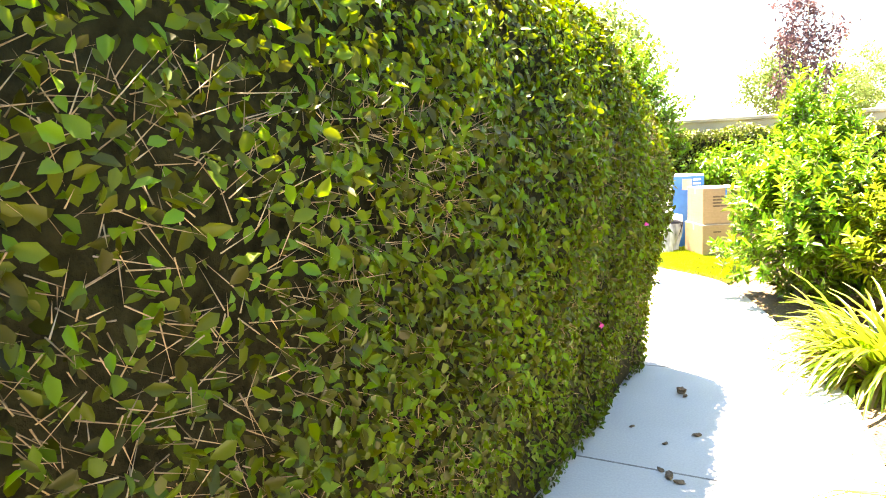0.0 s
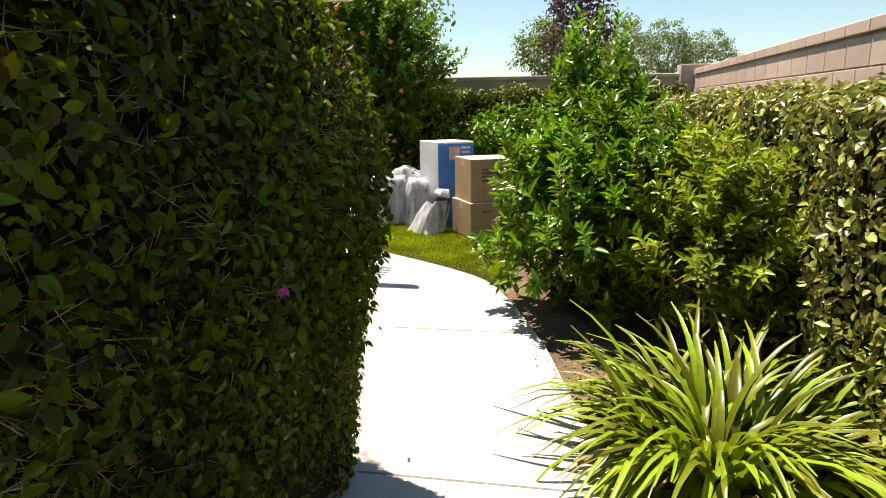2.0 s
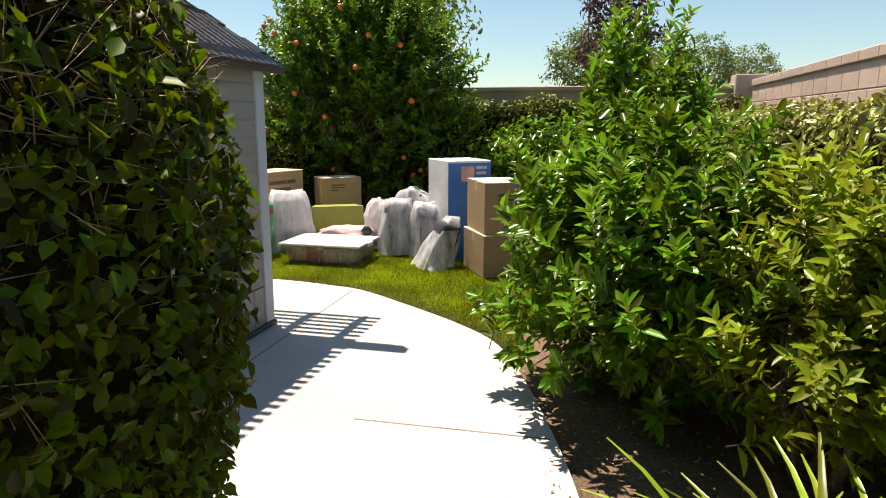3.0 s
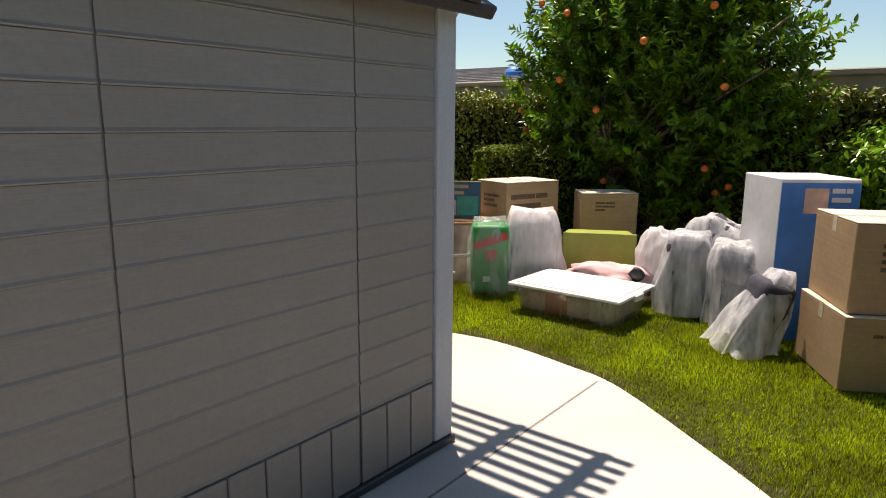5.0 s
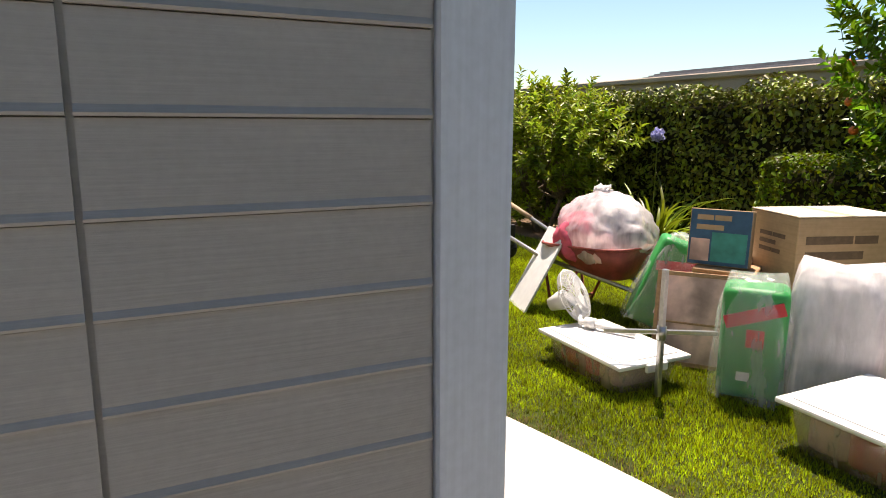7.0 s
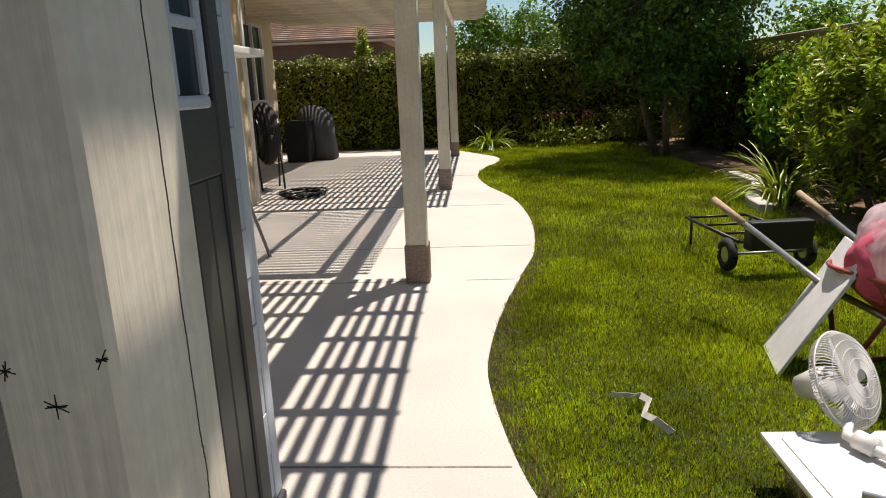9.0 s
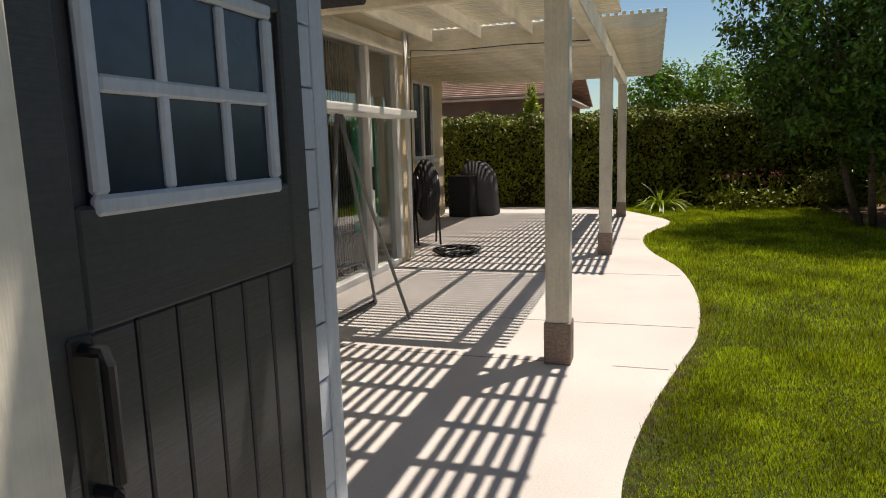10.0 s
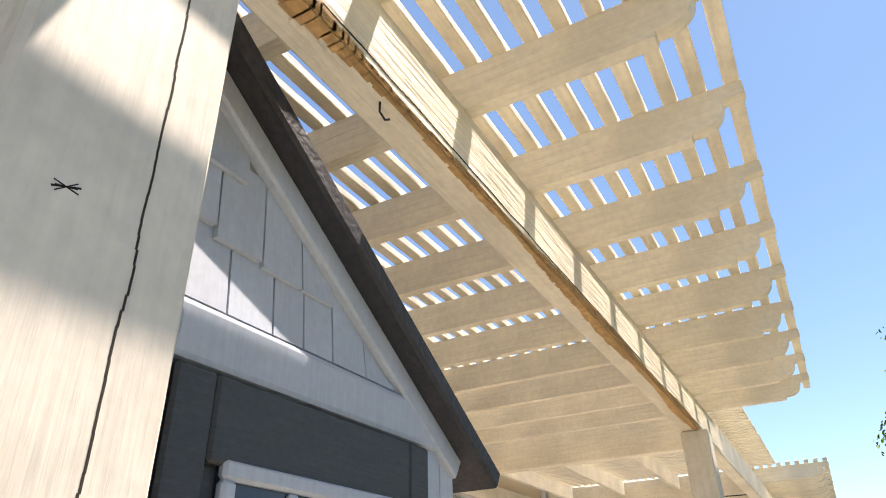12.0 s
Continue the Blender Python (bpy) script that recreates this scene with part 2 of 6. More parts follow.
M["greencloth"] = material("green_cloth", (0.012, 0.20, 0.10), 0.8, scale=30, vary=0.1, bump=0.1)
M["inside"] = material("room_dimness", (0.10, 0.095, 0.085), 0.9, scale=10, vary=0.1, bump=0)
M["paper"] = material("white_paper", (0.72, 0.71, 0.69), 0.8, bump=0.1, through_light=0.2)

glass = bpy.data.materials.new("window_glass")
glass.use_nodes = True
gb = glass.node_tree.nodes["Principled BSDF"]
gb.inputs["Base Color"].default_value = (0.85, 0.9, 0.9, 1)
gb.inputs["Roughness"].default_value = 0.02
gb.inputs["Transmission Weight"].default_value = 1.0
gb.inputs["IOR"].default_value = 1.45
M["glass"] = glass


# ---- builders ----
def thing(name, at=(0, 0, 0), turn=0.0, label="", category="", group="", kind=""):
    ob = new(name)
    ob.empty_display_size = 0.1
    ob.matrix_basis = pose(*at, 0, 0, turn)
    return tagged(ob, label, category, group, kind)


def mesh_of(name, verts, faces, mat, smooth=False):
    me = bpy.data.meshes.new(name)
    me.from_pydata([tuple(v) for v in verts], [], faces)
    me.materials.append(mat)
    if smooth:
        me.shade_smooth()
    me.update()
    return me


def part(name, bm, mat, parent=None, label="", smooth=False):
    """One mesh object from a bmesh, under a thing or a part."""
    bmesh.ops.recalc_face_normals(bm, faces=bm.faces[:])
    me = bpy.data.meshes.new(name)
    bm.to_mesh(me)
    bm.free()
    me.materials.append(mat)
    if smooth:
        me.shade_smooth()
    ob = new(name, me)
    ob.parent = parent
    return tagged(ob, label)


def piece(name, me, parent, m, label=""):
    ob = new(name, me)
    ob.parent = parent
    ob.matrix_basis = m
    return tagged(ob, label)


def box(bm, lo, hi, bevel=0.0, m=None, seg=1):
    c = [(a + b) / 2 for a, b in zip(lo, hi)]
    s = [max(b - a, 1e-4) for a, b in zip(lo, hi)]
    mm = Matrix.Translation(c) @ Matrix.Diagonal((*s, 1))
    got = bmesh.ops.create_cube(bm, size=1, matrix=(m @ mm) if m else mm)
    if bevel:
        edges = list({e for v in got["verts"] for e in v.link_edges})
        bmesh.ops.bevel(bm, geom=edges, offset=bevel, segments=seg, affect="EDGES", profile=0.6)
    return bm


def B(lo, hi, bevel=0.0, m=None, seg=1):
    return box(bmesh.new(), lo, hi, bevel, m, seg)


def tube(bm, pts, radii, n=8, cap=True):
    pts = [Vector(p) for p in pts]
    if not isinstance(radii, (list, tuple)):
        radii = [radii] * len(pts)
    rings = []
    for i, p in enumerate(pts):
        d = (pts[min(i + 1, len(pts) - 1)] - pts[max(i - 1, 0)]).normalized()
        side = d.cross(Vector((0, 0, 1)))
        if side.length < 0.05:
            side = d.cross(Vector((0, 1, 0)))
        side.normalize()
        up = side.cross(d)
        rings.append([bm.verts.new(p + radii[i] * (math.cos(a) * side + math.sin(a) * up)) for a in (2 * math.pi * k / n for k in range(n))])
    for a, b in zip(rings, rings[1:]):
        for k in range(n):
            bm.faces.new((a[k], a[(k + 1) % n], b[(k + 1) % n], b[k]))
    if cap:
        bm.faces.new(rings[0][::-1])
        bm.faces.new(rings[-1])
    return bm


def T(pts, radii, n=8):
    return tube(bmesh.new(), pts, radii, n)


def prism(outline, z0, z1, bm=None):
    """An upright prism on a plan outline."""
    bm = bm or bmesh.new()
    low = [bm.verts.new((x, y, z0)) for x, y in outline]
    top = [bm.verts.new((x, y, z1)) for x, y in outline]
    bm.faces.new(low[::-1])
    bm.faces.new(top)
    k = len(outline)
    for i in range(k):
        bm.faces.new((low[i], low[(i + 1) % k], top[(i + 1) % k], top[i]))
    return bm


def blob(size, seed, sub=3, rough=0.12, freq=2.0, flat=0.0):
    """A lumpy closed form standing on z = 0, with folds."""
    bm = bmesh.new()
    bmesh.ops.create_icosphere(bm, subdivisions=sub, radius=1.0)
    for v in bm.verts:
        p = v.co.copy()
        off = Vector((seed * 3.1, seed * 1.7, seed * 0.9))
        k = 1 + rough * noise.noise(p * freq + off) * 2 + rough * 0.5 * noise.noise(p * freq * 3 + off)
        q = Vector((p.x * size[0], p.y * size[1], p.z * size[2])) * k
        q.z = max(q.z, -size[2] * (1 - flat)) + size[2] * (1 - flat)
        v.co = q
    return bm


def drape(size, seed, taper=0.8, folds=9, depth=0.06, sub=28):
    """A sheet hung over a block: flat top, pleated falling sides."""
    bm = bmesh.new()
    rows = 12
    rings = []
    sx, sy, h = size[0] / 2, size[1] / 2, size[2]
    for r in range(rows + 1):
        f = r / rows
        z = h * (1 - f) if f > 0 else h
        grow = taper + (1 - taper) * f ** 0.7
        ring = []
        for k in range(sub):
            a = 2 * math.pi * k / sub
            c, s = math.cos(a), math.sin(a)
            e = 0.45
            x = sx * math.copysign(abs(c) ** e, c)
            y = sy * math.copysign(abs(s) ** e, s)
            w = 1 + depth * f * math.sin(folds * a + seed + 2 * f + 2 * noise.noise(Vector((c, s, seed)))) + 2.2 * depth * noise.noise(Vector((c * 1.6, s * 1.6, f * 2.2 + seed)))
            if f < 0.3:
                w *= 0.80 + 0.66 * f
            ring.append(bm.verts.new((x * grow * w, y * grow * w, z + 0.09 * h * (1 - f) * noise.noise(Vector((x * 6, y * 6, seed + f))) + (0 if f < 1 else 0.015 * (1 + math.sin(5 * a + seed))))))
        rings.append(ring)
    top = bm.verts.new((0, 0, h + 0.015))
    for k in range(sub):
        bm.faces.new((top, rings[0][k], rings[0][(k + 1) % sub]))
        for a, b in zip(rings, rings[1:]):
            bm.faces.new((a[k], b[k], b[(k + 1) % sub], a[(k + 1) % sub]))
    return bm


def raw(name, verts, faces_flat, per, mat, parent=None, label="", smooth=False):
    """Mesh object from numpy arrays: faces of one size."""
    me = bpy.data.meshes.new(name)
    nf = len(faces_flat) // per
    me.vertices.add(len(verts))
    me.vertices.foreach_set("co", verts.astype(np.float32).ravel())
    me.loops.add(len(faces_flat))
    me.loops.foreach_set("vertex_index", faces_flat.astype(np.int32))
    me.polygons.add(nf)
    me.polygons.foreach_set("loop_start", np.arange(0, nf * per, per, dtype=np.int32))
    me.materials.append(mat)
    me.update(calc_edges=True)
    if smooth:
        me.shade_smooth()
    ob = new(name, me)
    ob.parent = parent
    return tagged(ob, label)


def unit(a):
    return a / np.maximum(np.linalg.norm(a, axis=1, keepdims=True), 1e-6)


def leaves(name, pts, nrm, size, mat, parent, rng, label="", slim=0.5, wild=0.7, droop=0.3):
    """Folded four-sided leaves at pts, turned roughly to nrm."""
    k = len(pts)
    n = unit(nrm + wild * rng.normal(size=(k, 3)))
    d = rng.normal(size=(k, 3)) + np.array([0, 0, -droop])
    d = unit(d - n * (d * n).sum(1, keepdims=True))
    s = np.cross(n, d)
    L = size * rng.uniform(0.6, 1.3, (k, 1))
    W = L * slim * rng.uniform(0.8, 1.15, (k, 1)) * 0.5
    base, tip = pts, pts + d * L - n * L * 0.14
    m1, m2 = pts + d * L * 0.3, pts + d * L * 0.66
    v = np.stack([base, m1 + s * W + n * L * 0.09, m2 + s * W * 0.85 + n * L * 0.05, tip, m2 - s * W * 0.85 + n * L * 0.05, m1 - s * W + n * L * 0.09], 1).reshape(-1, 3)
    i = np.arange(k)[:, None] * 6
    f = np.concatenate([i + np.array([[0, 1, 2, 3]]), i + np.array([[0, 3, 4, 5]])], 1).ravel()
    return raw(name, v, f, 4, mat, parent, label)


def on_box(lo, hi, count, rng, r=0.15, faces="xXyYZ", wob=0.05, deep=0.1, freq=2.3):
    """Points and normals over a box with rounded edges and an uneven skin."""
    lo, hi = np.array(lo, float), np.array(hi, float)
    s = hi - lo
    area = {"x": s[1] * s[2], "X": s[1] * s[2], "y": s[0] * s[2], "Y": s[0] * s[2], "Z": s[0] * s[1]}
    w = np.array([area[f] for f in faces])
    pick = rng.choice(len(faces), count, p=w / w.sum())
    u = rng.uniform(size=(count, 3))
    p = lo + u * s
    for j, f in enumerate(faces):
        ax = "xyz".index(f.lower())
        p[pick == j, ax] = hi[ax] if f.isupper() else lo[ax]
    inner_lo, inner_hi = lo + r, hi - r
    inner_lo[2] = lo[2]
    q = np.clip(p, inner_lo, np.maximum(inner_hi, inner_lo))
    n = unit(p - q + 1e-9)
    p = q + n * r
    bump = np.sin(p[:, 0] * freq * 2.1 + p[:, 2] * 3.3 * freq / 2) + np.sin(p[:, 1] * freq * 1.7 - p[:, 2] * 2.9 * freq / 2 + 1.3) + np.sin((p[:, 0] - p[:, 1]) * freq * 3.1 + 0.7)
    p = p + n * (wob * bump[:, None] / 2 - deep * rng.uniform(size=(count, 1)) ** 1.5)
    return p, n


# Solid near-black box: stops light and colours the hedge's gaps as shade
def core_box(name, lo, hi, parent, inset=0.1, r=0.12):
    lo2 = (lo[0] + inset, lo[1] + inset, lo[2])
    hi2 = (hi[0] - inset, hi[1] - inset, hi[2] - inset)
    return part(name, B(lo2, hi2, r, seg=3), M["core"], parent, "solid near-black core, the shade deep in the hedge", smooth=True)


def hedge(name, lo, hi, count, size, mat, seed, label, faces="xXyYZ", r=0.15, wob=0.05, deep=0.1, inset=0.12, slim=0.55, category="hedge", warp=None, undercut=0.0):
    rng = np.random.default_rng(seed)
    h = thing(name, (0, 0, 0), 0, label, category)
    p, n = on_box(lo, hi, count, rng, r, faces, wob, deep)
    if warp is not None:
        p[:, 2] *= warp(p[:, 1])
        p[:, 0] += n[:, 0].clip(0, 1) * HEDGE_WAIST(p[:, 1], p[:, 2])
        p[:, 1] += n[:, 1].clip(0, 1) * np.minimum(HEDGE_WAIST(p[:, 1], p[:, 2]), -0.02)
        full = rng.uniform(size=len(p)) > HEDGE_BARE(p[:, 1], p[:, 2])
        p, n = p[full], n[full]
    if undercut:
        p[:, 0] -= n[:, 0].clip(0, 1) * undercut * np.clip((hi[2] - 0.35 - p[:, 2]) / 0.25, 0, 1)
    p[:, 2] = np.maximum(p[:, 2], 0.01)
    leaves("foliage", p, n + np.array([0, 0, 0.35]), size, mat, h, rng, slim=slim)
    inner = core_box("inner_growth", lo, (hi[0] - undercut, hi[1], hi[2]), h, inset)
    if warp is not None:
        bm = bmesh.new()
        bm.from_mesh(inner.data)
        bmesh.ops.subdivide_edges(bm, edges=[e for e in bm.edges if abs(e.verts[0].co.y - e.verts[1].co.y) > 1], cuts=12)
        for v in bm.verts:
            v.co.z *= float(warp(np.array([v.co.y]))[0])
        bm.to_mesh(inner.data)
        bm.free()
    return h


def twigs(name, p, n, length, rad, mat, parent, rng, label=""):
    """Thin three-sided sprigs standing out of a skin."""
    k = len(p)
    d = unit(n * 0.4 + rng.normal(size=(k, 3)) * 0.7)
    a = unit(np.cross(d, rng.normal(size=(k, 3))))
    b = np.cross(d, a)
    L = length * rng.uniform(0.4, 1.3, (k, 1))
    start, end = p - n * 0.02 - d * L * 0.4, p + d * L * 0.6
    v = np.stack([start + a * rad, start - a * rad * 0.5 + b * rad, start - a * rad * 0.5 - b * rad, end], 1).reshape(-1, 3)
    i = np.arange(k)[:, None] * 4
    f = np.concatenate([i + np.array([[0, 1, 3]]), i + np.array([[1, 2, 3]]), i + np.array([[2, 0, 3]])], 1).ravel()
    return raw(name, v, f, 3, mat, parent, label)


def tree(name, at, trunk_h, crown, radii, clumps, per, size, mat, seed, label, category="tree", trunk_r=0.08, limbs=5, slim=0.45, spread=0.28, stems=1, shell=0.35, group=""):
    """Tapered trunk, limbs, and a crown of leaf clumps with gaps. crown: centre relative to the foot."""
    rng = np.random.default_rng(seed)
    t = thing(name, at, 0, label, category, group)
    c = Vector(crown)
    for s in range(stems):
        a0 = s * 2.4 + seed
        foot = Vector((0.12 * math.cos(a0), 0.12 * math.sin(a0), -0.02)) if stems > 1 else Vector((0, 0, -0.02))
        fork = Vector((c.x * 0.5 + foot.x * 3, c.y * 0.5 + foot.y * 3, trunk_h))
        part("trunk", T([foot, foot.lerp(fork, 0.5) + Vector((0.04, -0.03, 0)), fork], [trunk_r, trunk_r * 0.8, trunk_r * 0.62], 8), M["bark"], t, smooth=True)
        for k in range(limbs):
            a = 2 * math.pi * (k + 0.3 * s) / limbs + rng.uniform(-0.4, 0.4)
            e = c + Vector((radii[0] * 0.7 * math.cos(a), radii[1] * 0.7 * math.sin(a), radii[2] * rng.uniform(-0.4, 0.7)))
            mid = fork.lerp(e, 0.5) + Vector((0, 0, 0.12 * radii[2]))
            part("limb", T([fork, mid, e], [trunk_r * 0.5, trunk_r * 0.3, trunk_r * 0.1], 6), M["bark"], t, smooth=True)
    u = unit(rng.normal(size=(clumps, 3)))
    rad = rng.uniform(shell, 1.0, (clumps, 1)) ** 0.6
    cc = np.array(crown) + u * rad * np.array(radii) * rng.uniform(0.82, 1.1, (clumps, 1))
    off = unit(rng.normal(size=(clumps * per, 3))) * (rng.uniform(size=(clumps * per, 1)) ** 0.5) * spread * np.array([1, 1, 0.75])
    p = np.repeat(cc, per, 0) + off
    p[:, 2] = np.maximum(p[:, 2], 0.03)
    leaves("crown", p, off / spread + np.repeat(u, per, 0) * 0.5 + np.array([0, 0, 0.5]), size, mat, t, rng, slim=slim)
    return t


def shrub(name, at, crown, radii, shoots, per, size, mat, seed, label, category="shrub", stems=3, trunk_r=0.03, reach=0.34, slim=0.36, up=0.9, inner=0.25, foot_h=0.45):
    """Woody shrub: stems, many ascending shoots, and leaves set spirally along each shoot's upper part."""
    rng = np.random.default_rng(seed)
    t = thing(name, at, 0, label, category)
    c, rad = np.array(crown, float), np.array(radii, float)
    u = unit(rng.normal(size=(shoots, 3)) + np.array([0, 0, 0.25]))
    ends = c + u * rad * (rng.uniform(inner, 1, (shoots, 1)) ** 0.5) * rng.uniform(0.8, 1.12, (shoots, 1))
    ends[:, 2] = np.maximum(ends[:, 2], 0.12)
    heading = unit(u * 0.8 + np.array([0, 0, up]) + 0.35 * rng.normal(size=(shoots, 3)))
    length = reach * rng.uniform(0.6, 1.3, (shoots, 1))
    starts = ends - heading * length
    starts[:, 2] = np.maximum(starts[:, 2], 0.05)
    heading = unit(ends - starts)
    limbs = bmesh.new()
    for s in range(stems):
        a0 = s * 2 * math.pi / stems + seed
        foot = Vector((0.07 * math.cos(a0), 0.07 * math.sin(a0), -0.02))
        fork = Vector((0.25 * radii[0] * math.cos(a0), 0.25 * radii[1] * math.sin(a0), foot_h))
        part("trunk", T([foot, foot.lerp(fork, 0.5) + Vector((0.03, -0.02, 0)), fork], [trunk_r, trunk_r * 0.8, trunk_r * 0.6], 7), M["bark"], t, smooth=True)
        for q in range(s, min(shoots, 60), stems):
            e = Vector(starts[q])
            tube(limbs, [fork, fork.lerp(e, 0.5) + Vector((0, 0, 0.06)), e], [trunk_r * 0.4, trunk_r * 0.25, trunk_r * 0.12], 5)
    tagged(part("branch", limbs, M["bark"], t, smooth=True), kind="stuff")
    side = unit(np.cross(heading, rng.normal(size=(shoots, 3))))
    other = np.cross(heading, side)
    w = 0.0035
    v = np.stack([starts + side * w, starts - side * w * 0.5 + other * w, starts - side * w * 0.5 - other * w, ends], 1).reshape(-1, 3)
    i = np.arange(shoots)[:, None] * 4
    stalks = raw("shoot", v, np.concatenate([i + np.array([[0, 1, 3]]), i + np.array([[1, 2, 3]]), i + np.array([[2, 0, 3]])], 1).ravel(), 3, M["bark"], t, "thin ascending shoots")
    tagged(stalks, kind="stuff")
    f = np.tile(np.linspace(0.2, 1.0, per), shoots)[:, None]
    ang = np.tile(np.arange(per) * 2.4, shoots)[:, None] + np.repeat(rng.uniform(0, 6.3, (shoots, 1)), per, 0)
    R = lambda a: np.repeat(a, per, 0)
    spread = np.cos(ang) * R(side) + np.sin(ang) * R(other)
    p = R(starts) + (R(ends) - R(starts)) * f
    d = unit(R(heading) * (0.35 + 0.5 * f) + spread * (1.05 - 0.35 * f) + 0.22 * rng.normal(size=spread.shape))
    nrm = unit(R(heading) * 0.9 - spread * 0.35 + np.array([0, 0, 0.5]) + 0.2 * rng.normal(size=spread.shape))
    nrm = unit(nrm - d * (nrm * d).sum(1, keepdims=True))
    sd = np.cross(nrm, d)
    L = size * rng.uniform(0.6, 1.25, (len(p), 1)) * (1.1 - 0.35 * f)
    W = L * slim * 0.5
    tip = p + d * L - nrm * L * 0.16
    m1, m2 = p + d * L * 0.32, p + d * L * 0.68 - nrm * L * 0.05
    v = np.stack([p, m1 + sd * W + nrm * L * 0.07, m2 + sd * W * 0.8 + nrm * L * 0.05, tip, m2 - sd * W * 0.8 + nrm * L * 0.05, m1 - sd * W + nrm * L * 0.07], 1).reshape(-1, 3)
    v[:, 2] = np.maximum(v[:, 2], 0.03)
    i = np.arange(len(p))[:, None] * 6
    raw("crown", v, np.concatenate([i + np.array([[0, 1, 2, 3]]), i + np.array([[0, 3, 4, 5]])], 1).ravel(), 4, mat, t)
    return t


def ribbons(name, feet, headings, length, lean, width, mat, parent, rng, seg=6, label=""):
    """Arching strap leaves, folded along the middle."""
    k = len(feet)
    L = length * rng.uniform(0.6, 1.15, (k, 1))
    out = np.stack([np.cos(headings), np.sin(headings), np.zeros(k)], 1)
    side = np.stack([-np.sin(headings), np.cos(headings), np.zeros(k)], 1)
    bend = lean * rng.uniform(0.35, 1.25, (k, 1))
    vs = []
    for j in range(seg + 1):
        f = j / seg
        ang = bend * (0.15 + f * 1.25)
        reach = L * f * (np.sin(ang * 0.62))
        rise = L * f * np.cos(ang * 0.72)
        c = feet + out * reach + np.array([0, 0, 1.0]) * rise
        w = width * (1 - 0.85 * f ** 2.2) * (0.7 + 0.3 * min(1, f * 4))
        vs += [c + side * w, c - np.array([0, 0, 1.0]) * w * 0.5, c - side * w]
    v = np.stack(vs, 1)
    m = 3 * (seg + 1)
    idx = []
    for j in range(seg):
        o = 3 * j
        idx += [o, o + 1, o + 4, o + 3, o + 1, o + 2, o + 5, o + 4]
    f = (np.arange(k)[:, None] * m + np.array(idx)[None]).ravel()
    ob = raw(name, v.reshape(-1, 3), f, 4, mat, parent, label)
    return ob


def bars(parent, name, m, rows, w, h, mat, gap=1.9):
    """Unreadable print as plain raised bars on a face: m maps (across, up) of the face."""
    bm = bmesh.new()
    for i, row in enumerate(rows):
        x = 0.0
        for length in row:
            box(bm, (x, -i * h * gap - h, 0), (x + length * w, -i * h * gap, 0.0015), 0, m)
            x += length * w + 0.25 * h
    return tagged(part(name, bm, mat, parent), kind='stuff')


# ---- ground ----
tagged(part("ground", B((-120, -90, -0.3), (120, 160, -0.03)), M["soil"]), "bare brown garden soil reaching far out", "ground", kind="structure")
EDGE = [(1.7, -6), (1.68, 0.8), (1.61, 2.56), (1.49, 3.23), (1.27, 3.95), (1.08, 4.77), (0.80, 5.65), (0.53, 6.28), (0.20, 6.65), (-0.30, 7.04), (-0.86, 7.42), (-1.21, 7.52),
        (-1.65, 7.60), (-1.99, 7.58), (-2.73, 7.41), (-3.03, 7.32), (-3.52, 7.17), (-4.22, 7.07), (-4.7, 7.09), (-5.33, 7.19), (-6.1, 7.36), (-6.8, 7.50), (-8.0, 7.56), (-9.3, 7.45),
        (-10.4, 7.16), (-11.4, 7.04), (-12.4, 7.16), (-13.3, 7.43), (-14.0, 7.38), (-14.8, 7.0), (-15.4, 6.67)]


def smooth_line(points, steps=6):
    """Catmull-Rom through plan points."""
    out = []
    for i in range(len(points) - 1):
        p0, p1, p2, p3 = (Vector(points[max(0, min(len(points) - 1, j))]) for j in (i - 1, i, i + 1, i + 2))
        for s in range(steps):
            t = s / steps
            out.append(tuple(0.5 * (2 * p1 + (p2 - p0) * t + (2 * p0 - 5 * p1 + 4 * p2 - p3) * t * t + (3 * p1 - p0 - 3 * p2 + p3) * t ** 3)))
    return out + [tuple(points[-1])]


RIM = smooth_line(EDGE)
slab = RIM + [(-16.2, 6.0), (-16.2, 2.2), (-9.3, 2.2), (-9.3, 4.0), (-0.6, 4.0), (-0.6, -6)]
pavement = tagged(part("pavement", prism(slab, -0.12, 0.0), M["concrete"]), "pale cast concrete walk and patio slab", "pavement", kind="structure")
jm = bmesh.new()
for a, b in (((-0.91, 4.05), (-0.95, 7.40)), ((-3.56, 4.1), (-3.53, 7.14)), ((0.36, 3.18), (1.45, 3.19)), ((-5.9, 6.94), (-5.9, 7.28)), ((-6.9, 4.4), (-6.9, 7.48)), ((-8.9, 4.4), (-8.9, 7.45)),
             ((-5.9, 4.4), (-5.9, 6.5)), ((-11.5, 3.2), (-11.5, 7.0)), ((0.4, -1.0), (1.66, -1.0)), ((0.3, 1.66), (1.66, 1.66)), ((0.0, 5.0), (0.98, 5.02))):
    d = Vector((b[0] - a[0], b[1] - a[1], 0))
    turn = Matrix.Translation((*a, 0)) @ Matrix.Rotation(math.atan2(d.y, d.x), 4, "Z")
    box(jm, (0, -0.006, -0.01), (d.length, 0.006, 0.0012), 0, turn)
part("expansion_joint", jm, M["joint"], pavement, "dark narrow slab joints")

# lawn: blades over a low turf sheet coloured dark as the shade between them
BED = [(-16.3, 6.4), (-16.3, 9.9), (-13.5, 10.3), (-10.4, 10.5), (-9.2, 10.5), (-8.3, 10.1), (-7.2, 10.2), (-5.6, 10.25), (-4.6, 10.1), (-3.4, 10.1), (-1.5, 10.3), (0.2, 9.8), (0.75, 8.4), (0.72, 7.2), (0.62, 6.3)]
